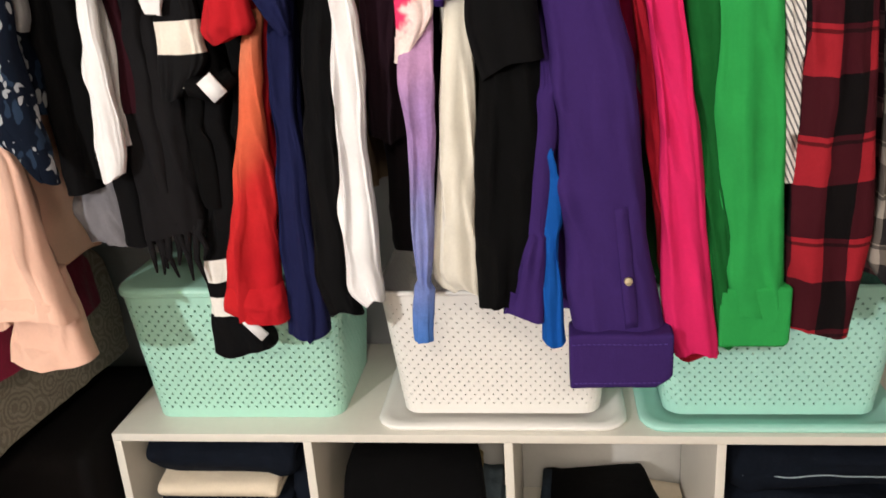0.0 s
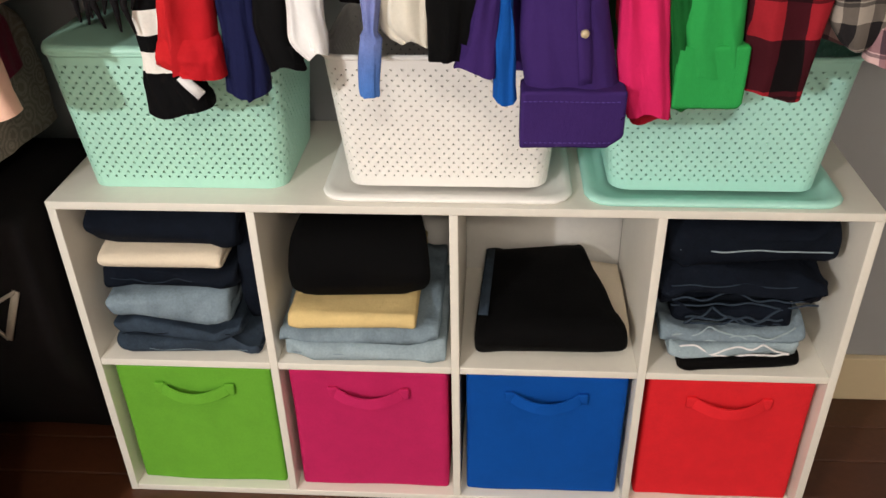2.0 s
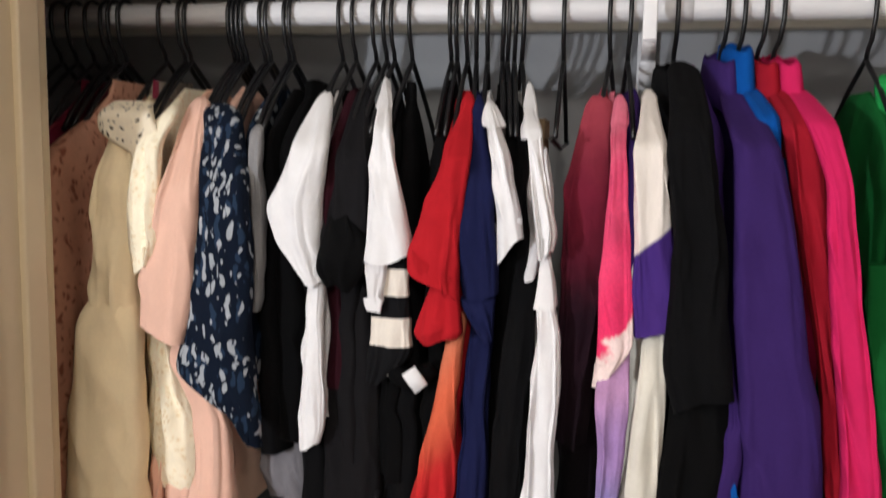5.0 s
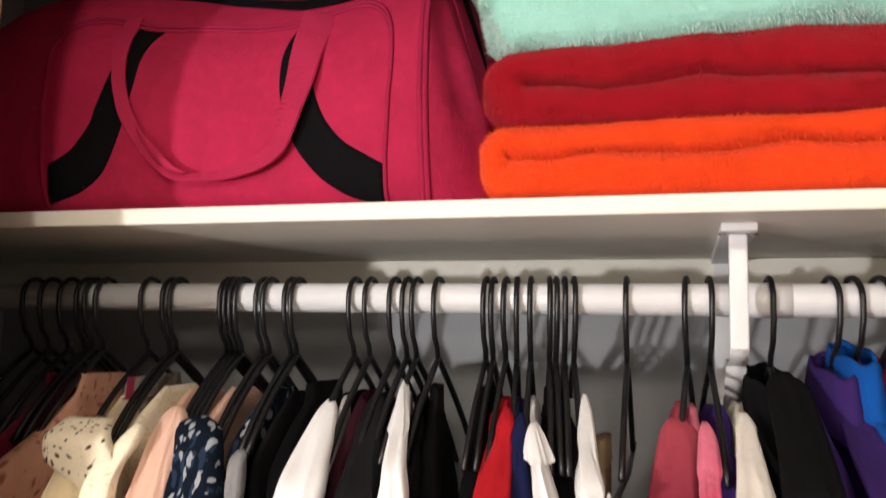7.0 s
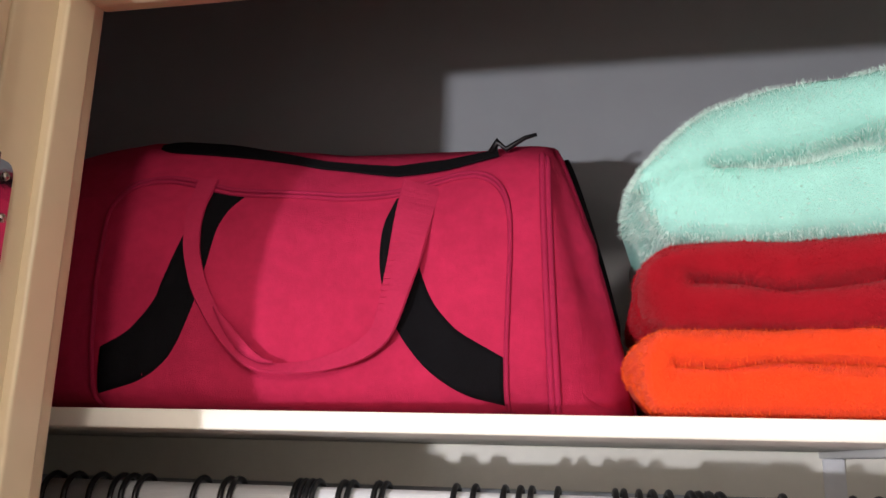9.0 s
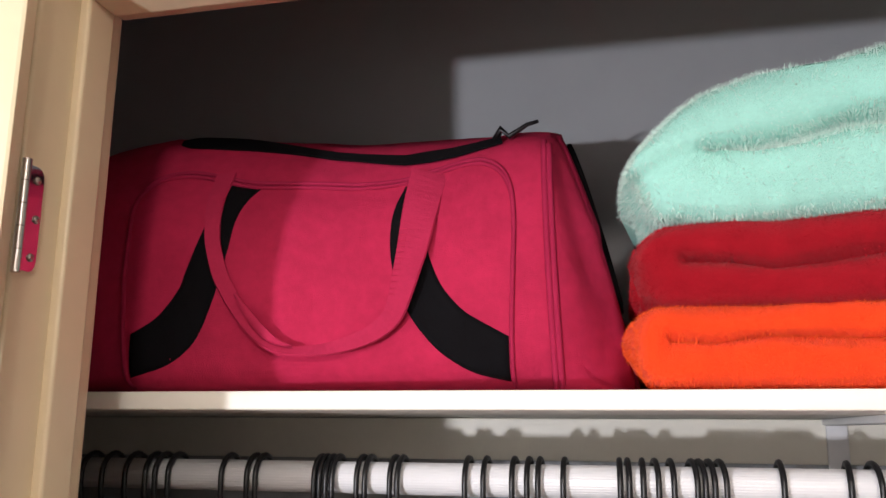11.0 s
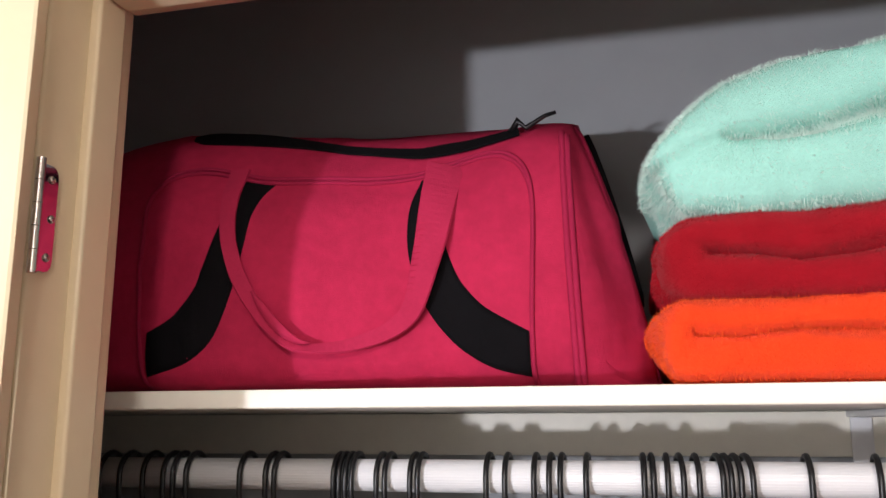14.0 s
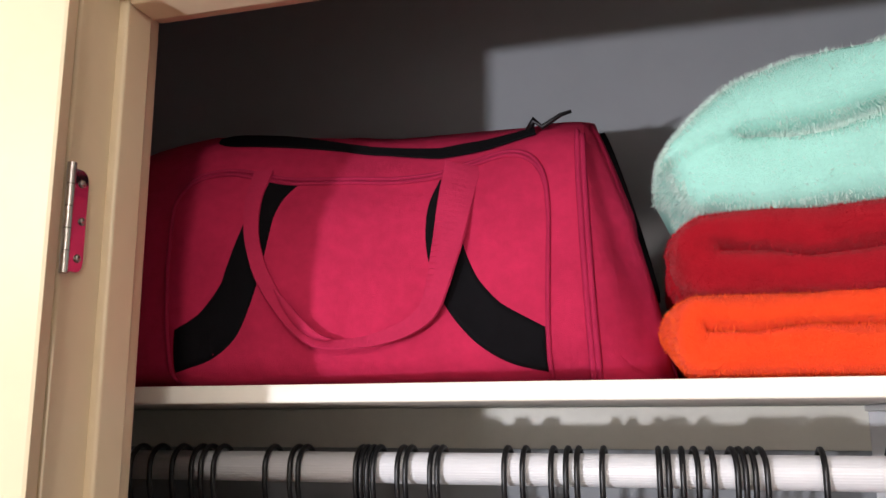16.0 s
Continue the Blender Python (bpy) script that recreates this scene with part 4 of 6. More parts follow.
def sports_bag():
    ob = thing("sports_bag", "raspberry pink duffel bag with black side patches on the shelf", "bag", (0, 0.05, BZ))
    bm, n, segs = bmesh.new(), 60, 84
    rings = []
    for i in range(n):
        s = i / (n - 1)
        shrink = 1.0 - 0.02 * max(0, (s - 0.96) / 0.04) ** 2 - 0.10 * max(0, (0.07 - s) / 0.07) ** 2
        ring = []
        for k in range(segs):
            a = 2 * math.pi * k / segs
            c, sn = math.cos(a), math.sin(a)
            v, w = math.copysign(abs(sn) ** 0.26, sn), math.copysign(abs(c) ** 0.26, c)
            e = (v * shrink + 1) / 2
            back = (w * shrink + 1) / 2
            xl, xr = -0.345 + 0.035 * e, 0.250 - 0.010 * e * e + 0.068 * (1 - e) ** 0.75 * math.sin(min(1.0, back * 7.0) * math.pi / 2)
            x = xl + (xr - xl) * s
            yf, yb = bag_front(x, BZ + 0.25 * e), 0.25 - 0.05 * e
            y = yf + (yb - yf) * back
            z = BZ + 0.0005 + (bag_top(x, y) - BZ) * e
            d = noise.noise(Vector((x * 9, y * 9, z * 9))) * 0.005 + (abs(noise.noise(Vector((x * 20, y * 20, z * 12)))) - 0.2) * 0.006
            if x > 0.2:
                d += 0.003 * math.sin(z * 60 + x * 90) * (x - 0.2) / 0.1
            ring.append(bm.verts.new((x + (d if s > 0.9 else 0), y + d, z + (d * 0.6 if e > 0.1 else 0))))
        rings.append(ring)
    for a, b in zip(rings, rings[1:]):
        for k in range(segs):
            bm.faces.new((a[k], a[(k + 1) % segs], b[(k + 1) % segs], b[k]))
    bm.faces.new(rings[0])
    bm.faces.new(rings[-1][::-1])
    bmesh.ops.recalc_face_normals(bm, faces=bm.faces)
    tree = BVHTree.FromBMesh(bm)

    def front(x, z):
        """The cloth's y at x and z."""
        hit = tree.ray_cast(Vector((x, -1.0, z)), Vector((0, 1, 0)))[0]
        return hit.y if hit is not None else bag_front(x, z)

    part("body", bm, M["bag"], ob)
    # the slanting end panel
    bm, last = bmesh.new(), None
    for i in range(25):
        e, row = i / 24, []
        for k in range(30):
            b = (k / 29) ** 2.2
            x = 0.2525 - 0.010 * e * e + (0.002 + 0.066 * (1 - e) ** 0.8) * math.sin(min(1.0, b * 5.0) * math.pi / 2) ** 0.9
            yf, yb = bag_front(x, BZ + 0.25 * e) + 0.002, 0.25 - 0.05 * e
            y = yf + (yb - yf) * b
            d = 0.0035 * noise.noise(Vector((x * 34, y * 20, z0_wave(e) + 3))) + 0.0030 * math.sin(e * 4 + b * 30) * math.sin(math.pi * e)
            row.append(bm.verts.new((x + d * min(1, b * 12), y - d * min(1, b * 12), BZ + 0.001 + (bag_top(0.25, y) - 0.006 - BZ) * e)))
        if last:
            for a, b2, c, d2 in zip(last, last[1:], row, row[1:]):
                bm.faces.new((a, b2, d2, c))
        last = row
    def end_edge(b, out):
        """A line up the end panel at depth b."""
        pts = []
        for e in (k / 24 for k in range(25)):
            x = 0.2545 - 0.010 * e * e + 0.066 * (1 - e) ** 0.8 + out
            yf, yb = bag_front(x, BZ + 0.25 * e), 0.25 - 0.05 * e
            y = yf + (yb - yf) * b
            pts.append((x, y, BZ + 0.004 + (bag_top(0.25, y) - 0.010 - BZ) * e))
        return pts

    part("piping", wire(end_edge(0.22, 0.001), 0.0028), M["bagshade"], ob)
    part("end_zip", wire(end_edge(0.40, 0.003)[7:24], [0.002] + [0.0045] * 15 + [0.004]), M["bagblack"], ob, "black zip tape down the end")
    end = part("end_panel", bm, M["bag"], ob)
    end.modifiers.new("thickness", "SOLIDIFY").thickness = 0.002

    def curve(points, n, soft=6):
        """Points filled in evenly along their length and softened."""
        p = np.array(points, float)
        d = np.concatenate([[0], np.cumsum(np.linalg.norm(np.diff(p[:, :2], axis=0), axis=1))])
        q = np.stack([np.interp(np.linspace(0, d[-1], n), d, p[:, k]) for k in range(p.shape[1])], 1)
        for _ in range(soft):
            q[1:-1] = 0.25 * q[:-2] + 0.5 * q[1:-1] + 0.25 * q[2:]
        return q

    def patch(outer, inner):
        """A black crescent of cloth between two curves, sewn on the front."""
        a, b, bm, last = curve(outer, 40), curve(inner, 40), bmesh.new(), None
        for i in range(40):
            row = []
            for j in range(9):
                x, z = a[i] + (b[i] - a[i]) * j / 8
                row.append(bm.verts.new((x, front(x, z) - 0.0006, z)))
            if last:
                for j in range(8):
                    bm.faces.new((last[j], last[j + 1], row[j + 1], row[j]))
            last = row
        p = part("side_patch", bm, M["bagblack"], ob, "black cloth patch")
        p.modifiers.new("thickness", "SOLIDIFY").thickness = 0.003

    patch([(-0.182, 1.738), (-0.154, 1.754), (-0.129, 1.786), (-0.118, 1.838), (-0.107, 1.875), (-0.099, 1.903)],
          [(-0.186, 1.694), (-0.137, 1.707), (-0.109, 1.732), (-0.091, 1.784), (-0.085, 1.821), (-0.083, 1.852), (-0.077, 1.878), (-0.062, 1.899)])
    patch([(0.201, 1.734), (0.156, 1.759), (0.133, 1.785), (0.119, 1.818), (0.115, 1.839), (0.114, 1.891)],
          [(0.201, 1.691), (0.164, 1.698), (0.130, 1.720), (0.101, 1.756), (0.087, 1.791), (0.079, 1.822), (0.079, 1.866), (0.088, 1.899)])
    # the carrying loop: flat webbing on both sides, twisted below
    q = curve([(-0.106, 1.916, 0.023), (-0.106, 1.871, 0.018), (-0.101, 1.833, 0.016), (-0.087, 1.799, 0.016), (-0.068, 1.766, 0.016), (-0.047, 1.737, 0.014), (-0.024, 1.718, 0.0115), (0.004, 1.718, 0.012),
               (0.032, 1.721, 0.014), (0.066, 1.733, 0.017), (0.090, 1.752, 0.022), (0.098, 1.786, 0.028), (0.105, 1.827, 0.034), (0.110, 1.870, 0.038), (0.113, 1.916, 0.041)], 81, 5)
    run = [(x, front(x, z) - 0.003 - 0.010 * math.sin(math.pi * i / 80) ** 2, z) for i, (x, z, _) in enumerate(q)]
    lean = [(0.25 * math.sin(i * 0.09), -1, 0.35 * math.sin(i * 0.07) + 0.8 * math.exp(-((i - 34) / 9.0) ** 2)) for i in range(81)]
    strap = part("carrying_strap", ribbon(run, lean, [float(w) for w in q[:, 2]], 0.0024), M["webbing"], ob, smooth=False)
    # the fold where the webbing turns over, and its stitched edge
    fold = [(x + 0.004, y - 0.0032, z + 0.006) for x, y, z in run[24:38]]
    part("strap_fold", ribbon(fold, (0.3, -1, -0.5), [0.002 + 0.009 * math.sin(math.pi * k / 13) for k in range(14)], 0.0015), M["webbing"], strap)
    for i in range(58, 79):
        x, y, z = run[i]
        w = float(q[i, 2])
        part("stitch", box(x - w * 0.46, x - w * 0.24, y - 0.0032, y - 0.0022, z - 0.0004, z + 0.0004), M["bag"], strap, smooth=False)
    # zip band along the top with a puller, piping seams
    zipline = [(x, -0.012 + 0.06 * x, bag_top(x, -0.012 + 0.06 * x) + 0.002) for x in (-0.184 + 0.372 * k / 28 for k in range(29))]
    zip_band = part("zip", ribbon(zipline, (0, -0.80, 0.60), [float(np.interp(k / 28, [0, 0.02, 0.06, 0.2, 0.42, 0.58, 0.78, 1], [0.008, 0.018, 0.024, 0.023, 0.014, 0.014, 0.021, 0.012])) for k in range(29)], 0.002), M["bagblack"], ob, "black zip band", smooth=False)
    zx, zy = 0.190, 0.010
    zz = tree.ray_cast(Vector((zx, zy - 0.01, 2.4)), Vector((0, 0, -1)))[0].z + 0.003
    part("zip_puller", wire([(zx - 0.01, zy - 0.008, zz + 0.002), (zx - 0.003, zy - 0.012, zz + 0.013), (zx + 0.006, zy - 0.012, zz + 0.004), (zx + 0.026, zy - 0.012, zz + 0.016), (zx + 0.038, zy - 0.012, zz + 0.019)], [0.0045, 0.004, 0.0032, 0.0024, 0.002]), M["brass"], zip_band, "dark metal puller")
    # the seam shadow is in the piping's darker colour
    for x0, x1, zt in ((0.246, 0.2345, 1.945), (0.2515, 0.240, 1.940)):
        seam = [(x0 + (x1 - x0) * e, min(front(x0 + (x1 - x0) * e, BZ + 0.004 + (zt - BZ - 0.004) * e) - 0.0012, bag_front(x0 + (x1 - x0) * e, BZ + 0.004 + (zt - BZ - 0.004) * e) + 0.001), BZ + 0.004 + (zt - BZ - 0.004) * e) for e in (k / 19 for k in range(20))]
        part("piping", wire(seam, 0.0034), M["bagshade"], ob)
    run = curve([(0.204, 1.683), (0.204, 1.744), (0.207, 1.836), (0.205, 1.886), (0.193, 1.917), (0.169, 1.930), (0.144, 1.929), (0.130, 1.922), (0.088, 1.907), (0.044, 1.901), (-0.017, 1.904), (-0.072, 1.902),
                 (-0.099, 1.909), (-0.148, 1.922), (-0.188, 1.916), (-0.201, 1.893), (-0.197, 1.839), (-0.190, 1.729), (-0.190, 1.690)], 150, 12)
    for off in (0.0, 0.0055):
        part("piping", wire([(x, front(x, z - off) - 0.0010, z - off) for x, z in run], 0.0024), M["bagshade"], ob)
    return ob


sports_bag()

BL = [("blanket", "orange plush blanket folded on the shelf", "plush_orange", 0.318, 1.68, 0.071, 41, 0.0),
      ("blanket", "red plush blanket folded between two others", "plush_red", 0.327, 1.749, 0.077, 42, 0.0),
      ("blanket", "mint green fluffy blanket folded on top", "plush_mint", 0.322, 1.826, 0.145, 43, 0.028)]


def pile(mesh, count, length, seed, xmax=0.80, ymax=0.06):
    """Short fibres standing on a plush surface."""
    r, bm = random.Random(seed), bmesh.new()
    faces = [p for p in mesh.polygons if len(p.vertices) == 4 and p.center.x < xmax and p.center.y < ymax]
    cum = np.cumsum([p.area for p in faces])
    for _ in range(count):
        p = faces[int(np.searchsorted(cum, r.random() * cum[-1]))]
        v = [mesh.vertices[i].co for i in p.vertices]
        if length > 0.005 and r.random() < 0.82 * min(1.0, max(0.0, -p.normal.y * 1.15)) ** 2:
            # fewer fibres on front-facing sides, so the paler tone gathers at the edges
            continue
        a, b = r.random(), r.random()
        c0 = v[0] * (1 - a) * (1 - b) + v[1] * a * (1 - b) + v[2] * a * b + v[3] * (1 - a) * b
        clump = noise.noise_vector(c0 * 60)
        d = (p.normal + 0.55 * clump + Vector((r.uniform(-0.4, 0.4), r.uniform(-0.4, 0.4), r.uniform(-0.6, 0.1)))).normalized()
        s = d.orthogonal().normalized() * r.uniform(0.0002, 0.00045)
        s.rotate(Matrix.Rotation(r.uniform(0, 6.28), 3, d))
        ln = length * r.uniform(0.5, 1.2)
        bm.faces.new([bm.verts.new(c0 - s - p.normal * 0.001), bm.verts.new(c0 + s - p.normal * 0.001), bm.verts.new(c0 + d * ln)])
    return bm


for nm, label, m, x0, z0, h, seed, grow in BL:
    ob = thing(nm, label, "blanket", (x0 + 0.3, 0.06, z0), "folded blankets on the shelf")
    fluffy = m == "plush_mint"
    bm = folded(x0, 0.95, -0.125, 0.25, z0, z0 + h, seed, "left", 0.0, 0.012 if not fluffy else 0.017, 1.10 if fluffy else 1.2, grow, 0.40 if fluffy else 0.28)
    split = {"plush_orange": 0.62, "plush_red": 0.50, "plush_mint": 0.55}[m]
    for v in bm.verts:
        # the lower layer swells, and soft plumps and dents run over it
        e = (v.co.z - z0) / h
        if 0 < e < 1:
            v.co.z = z0 + h * (e * 2 * split if e < 0.5 else split + (e - 0.5) * 2 * (1 - split))
        u = max(0.0, 1 - (v.co.x - x0) / 0.26)
        if fluffy:
            # its folded end slopes off to the left and sags over the one below
            v.co.z -= (0.052 * e + 0.012 * (1 - e)) * u * u
            v.co.z -= 0.020 * (1 - e) * max(0.0, 1 - (v.co.x - x0) / 0.05)
            v.co.x += 0.012 * max(0.0, 0.5 - e) * u
        v.co.y += 0.006 * noise.noise(Vector((v.co.x * 17 + seed, v.co.z * 26, 3.0))) if v.co.y < -0.05 else 0.0
    lay = part("folded_cloth", bm, M[m], ob)
    lay.data.update()
    bm = pile(lay.data, 130000 if fluffy else 80000, 0.0062 if fluffy else 0.0034, seed, 0.80 - ob.location.x, 0.06 - ob.location.y)
    me = bpy.data.meshes.new("plush_nap")
    bm.to_mesh(me)
    bm.free()
    me.materials.append(M[{"plush_mint": "mint_fibre", "plush_red": "red_fibre", "plush_orange": "orange_fibre"}[m]])
    fib = new("plush_nap", me)
    fib.parent = ob
    tagged(fib, "short plush fibres", kind="stuff")


# ---- hangers and clothes ----
def hanger(x, shear, bare=False, yaw=0.0):
    ob = thing("clothes_hanger", "slim black plastic clothes hanger on the rod", "hanger", (x, ROD_Y, ROD_Z), "black hangers on the rod")
    r, pts = 0.0232, []
    for k in range(15):
        a = math.radians(-25 + 205 * k / 14)
        pts.append((0.0, ROD_Y + r * math.cos(a), ROD_Z - 0.001 + r * math.sin(a)))
    pts += [(0, ROD_Y - 0.0226, 1.575), (0, ROD_Y - 0.016, 1.552), (0, ROD_Y - 0.005, 1.540), (0, ROD_Y, 1.526)]
    lay = lambda p: (x + p[0] + shear * (ROD_Y - p[1]), p[1], p[2])
    if x < 0.25:
        lay = lambda p: (x + p[0], p[1], p[2])
    part("hook", wire([lay(p) for p in pts], 0.0030), M["black_plastic"], ob)
    reach = 0.178 if x < 0.25 else 0.128
    arm = [(0, ROD_Y + (reach if s > 0 else 0.112) * s, 1.528 - 0.625 * (reach if s > 0 else 0.122) * abs(s) - 0.025 * abs(s) ** 3) for s in (k / 8 - 1 for k in range(17))]
    part("shoulder_arm", wire([lay(p) for p in arm], 0.0036 if x < 0.25 else 0.0031), M["black_plastic"], ob)
    if bare:
        part("lower_bar", wire([lay((0, ROD_Y + 0.188, 1.424)), lay((0, ROD_Y, 1.414)), lay((0, ROD_Y - 0.188, 1.424))], 0.0028), M["black_plastic"], ob)
    return ob


def body_rows(hem, hd=0.12, hw=0.014, top=1.488):
    return [(top, 0, 0.003, 0.02, 0.030), (top - 0.02, 0, 0.007, 0.02, 0.06), (top - 0.05, 0, hw * 0.7, 0.02, min(0.10, hd * 0.85)), (top - 0.09, 0, hw, 0.02, hd),
            ((top + hem) / 2, 0, hw * 1.2, 0.02, hd * 0.98), (hem, 0, hw * 1.5, 0.02, hd)]


def sleeve_rows(rows, hd):
    """Rows z, x, half width and front y of a sleeve: it hangs from the shoulder forwards and down."""
    out = []
    for z, x, w, y in rows:
        d = min(hd, max(0.008, w * 0.48))
        out.append((z, x, w, y + d * 0.3, d))
    z, x, w, y, d = out[0]
    if z < 1.4 and z - out[-1][0] < 0.12:
        out = [(z + 0.004, x, w * 0.96, y + 0.002, d * 0.92)] + out
    elif z < 1.4:
        out = [(z + 0.10, x, w * 0.8, y + 0.05, d * 0.5), (z + 0.035, x, w * 0.92, y + 0.03, d * 0.7)] + out
    else:
        out = [(z + 0.006, x - w * 0.2, w * 0.35, y + 0.008, d * 0.4)] + out
    return out


SEED = [100]


def garment(name, label, category, x, shear, material, hem, sleeves=(), hd=0.12, hw=0.014, top=1.488, body=True, flared=None):
    """Clothes on a hanger: a body square to the rod and sleeves as (part name, rows, material, half depth, folds, label)."""
    SEED[0] += 1
    ob = thing(name, label, category, (x, ROD_Y, hem), "clothes hanging on the rod")
    if body:
        part("body", cloth_tube([(z, x, w, y, d) for z, _, w, y, d in (flared or body_rows(hem, hd, hw, top))], SEED[0], 5.0, 0.007, 52, 76, shear), material, ob)
    if body and not sleeves:
        part("neckband", cloth_tube([(top + 0.002, x, 0.004, 0.02, 0.026), (top - 0.006, x, 0.006, 0.02, 0.038), (top - 0.014, x, 0.008, 0.02, 0.052)], SEED[0], 1.0, 0.001, 8, 28, shear), material, ob)
    for k, (pn, rows, m, depth, folds, lab, *slant) in enumerate(sleeves):
        held = ob if pn not in ("cuff", "ruffle", "rolled_hem", "gathered_sleeve") or not k else last
        last = part(pn, cloth_tube(sleeve_rows(rows, depth), SEED[0] * 7 + k, folds, 0.0088, max(16, int(130 * (rows[0][0] - rows[-1][0])) + 14), 52, slant=slant[0] if slant else 0.0), M[m], held, lab)
    return ob

def surface(ob):
    """The front of a part: a function from x and z to y."""
    base = base_of(ob)
    tree = BVHTree.FromPolygons([v.co + base for v in ob.data.vertices], [p.vertices[:] for p in ob.data.polygons])

    def y_at(x, z):
        hit = tree.ray_cast(Vector((x, -1.0, z)), Vector((0, 1, 0)))[0]
        return hit.y if hit is not None else None
    return y_at


def collar(ob, x, shear, material, top=1.532, low=1.476, hw=0.016, hd=0.052):
    """A turned-down shirt collar round the hanger's neck, open towards the front with two points."""
    bm, last = bmesh.new(), None
    for i in range(33):
        a = math.radians(74 + 328 * i / 32)
        tip = math.exp(-((min(i, 32 - i)) / 5.0) ** 2)
        row = []
        for s, grow, z in ((0, 0.92, top - 0.020), (1, 0.95, top - 0.004), (2, 1.02, top), (3, 1.12, top - 0.004), (4, 1.32, (top + low) / 2 - 0.004 * tip), (5, 1.50, low - 0.016 * tip)):
            py = 0.02 - hd * grow * math.cos(a)
            row.append(bm.verts.new((x + hw * grow * math.sin(a) + shear * (0.02 - py), py, z - 0.010 * math.cos(a) + 0.002 * math.sin(i * 0.9))))
        if last:
            for p in range(5):
                bm.faces.new((last[p], last[p + 1], row[p + 1], row[p]))
        last = row
    c = part("collar", bm, material, ob, "turned-down collar")
    c.modifiers.new("thickness", "SOLIDIFY").thickness = 0.0022
    return c


def flat_cuff(x0, x1, z0, z1, yf, yb, seed, cut=0.014):
    """A pressed cuff: a flat band with one lower corner cut off and soft waves."""
    bm = box(x0, x1, yf, yb, z0, z1, 0.005, segs=3)
    bmesh.ops.subdivide_edges(bm, edges=[e for e in bm.edges if e.calc_length() > 0.03], cuts=7, use_grid_fill=True)
    for v in bm.verts:
        if v.co.z < (z0 + z1) / 2:
            v.co.z += max(0.0, v.co.x - (x1 - cut)) * 0.9
        v.co.y += 0.0035 * noise.noise(Vector((v.co.x * 26 + seed, v.co.z * 12, 1.0)))
        v.co.z += 0.0020 * noise.noise(Vector((v.co.x * 20 + seed, 4.0, 1.0)))
    return bm


def stitched(ob, rows, material, radius=0.0006):
    """A line of short stitches on a part's front, through the points x, z."""
    y_at = surface(ob)
    p = np.array(rows, float)
    d = np.concatenate([[0], np.cumsum(np.linalg.norm(np.diff(p, axis=0), axis=1))])
    bm, n = bmesh.new(), max(2, int(d[-1] / 0.005))
    for k in range(n):
        ends = [(np.interp(v, d, p[:, 0]), np.interp(v, d, p[:, 1])) for v in (d[-1] * k / n, d[-1] * (k + 0.65) / n)]
        ys = [y_at(*e) for e in ends]
        if None not in ys:
            wire([(e[0], y - 0.0005, e[1]) for e, y in zip(ends, ys)], radius, bm, sides=5)
    if len(bm.verts):
        part("stitching", bm, material, ob, "paler stitched seam")


S = "sleeve"
garment("dress", "wine velvet dress hanging at the rod's end", "dress", -0.231, 0.0, M["wine"], 0.81, hd=0.17)
garment("lace_dress", "dusty rose lace dress hanging behind a tan one", "dress", -0.187, 0.0, M["rose_lace"], 0.74, hw=0.02, hd=0.19)
garment("lace_dress", "grey crochet lace dress with a low curved hem", "dress", -0.115, -0.12, M["lace_grey"], 0.63,
        flared=[(1.488, 0, 0.003, 0.02, 0.02), (1.45, 0, 0.006, 0.02, 0.05), (1.0, 0, 0.006, 0.02, 0.06), (0.85, 0, 0.008, 0.02, 0.16), (0.78, 0, 0.012, 0.02, 0.215), (0.63, 0, 0.014, 0.02, 0.225)])
garment("dress", "dark magenta velvet dress hanging on the rod", "dress", -0.118, -0.05, M["magenta_dk"], 0.735,
        flared=[(1.488, 0, 0.003, 0.02, 0.02), (1.45, 0, 0.006, 0.02, 0.05), (1.0, 0, 0.006, 0.02, 0.08), (0.85, 0, 0.030, 0.02, 0.165), (0.745, 0, 0.048, 0.02, 0.17)])
tan = garment("dress", "tan crepe dress with long gathered sleeves and crochet collar", "dress", -0.124, 0.0, M["tan"], 0.80, [
    ("upper_sleeve", [(1.436, -0.092, 0.018, -0.135), (1.355, -0.094, 0.030, -0.155), (1.25, -0.099, 0.034, -0.157), (1.198, -0.101, 0.034, -0.157)], "tan", 0.022, 2.0, ""),
    ("gathered_sleeve", [(1.212, -0.100, 0.033, -0.156), (1.192, -0.102, 0.041, -0.162), (1.098, -0.106, 0.049, -0.162), (1.022, -0.111, 0.054, -0.162), (0.929, -0.118, 0.057, -0.162), (0.864, -0.118, 0.058, -0.162), (0.824, -0.116, 0.053, -0.162), (0.804, -0.124, 0.035, -0.162)], "tan", 0.024, 5.0, "gathered lower sleeve")])
part("collar", cloth_tube([(1.464, -0.081, 0.024, -0.13, 0.014), (1.448, -0.077, 0.036, -0.15, 0.014), (1.424, -0.072, 0.041, -0.15, 0.014), (1.405, -0.062, 0.028, -0.15, 0.014), (1.392, -0.056, 0.011, -0.15, 0.014)], 77, 1.2, 0.002, 24, 44), M["crochet"], tan, "cream crochet collar")
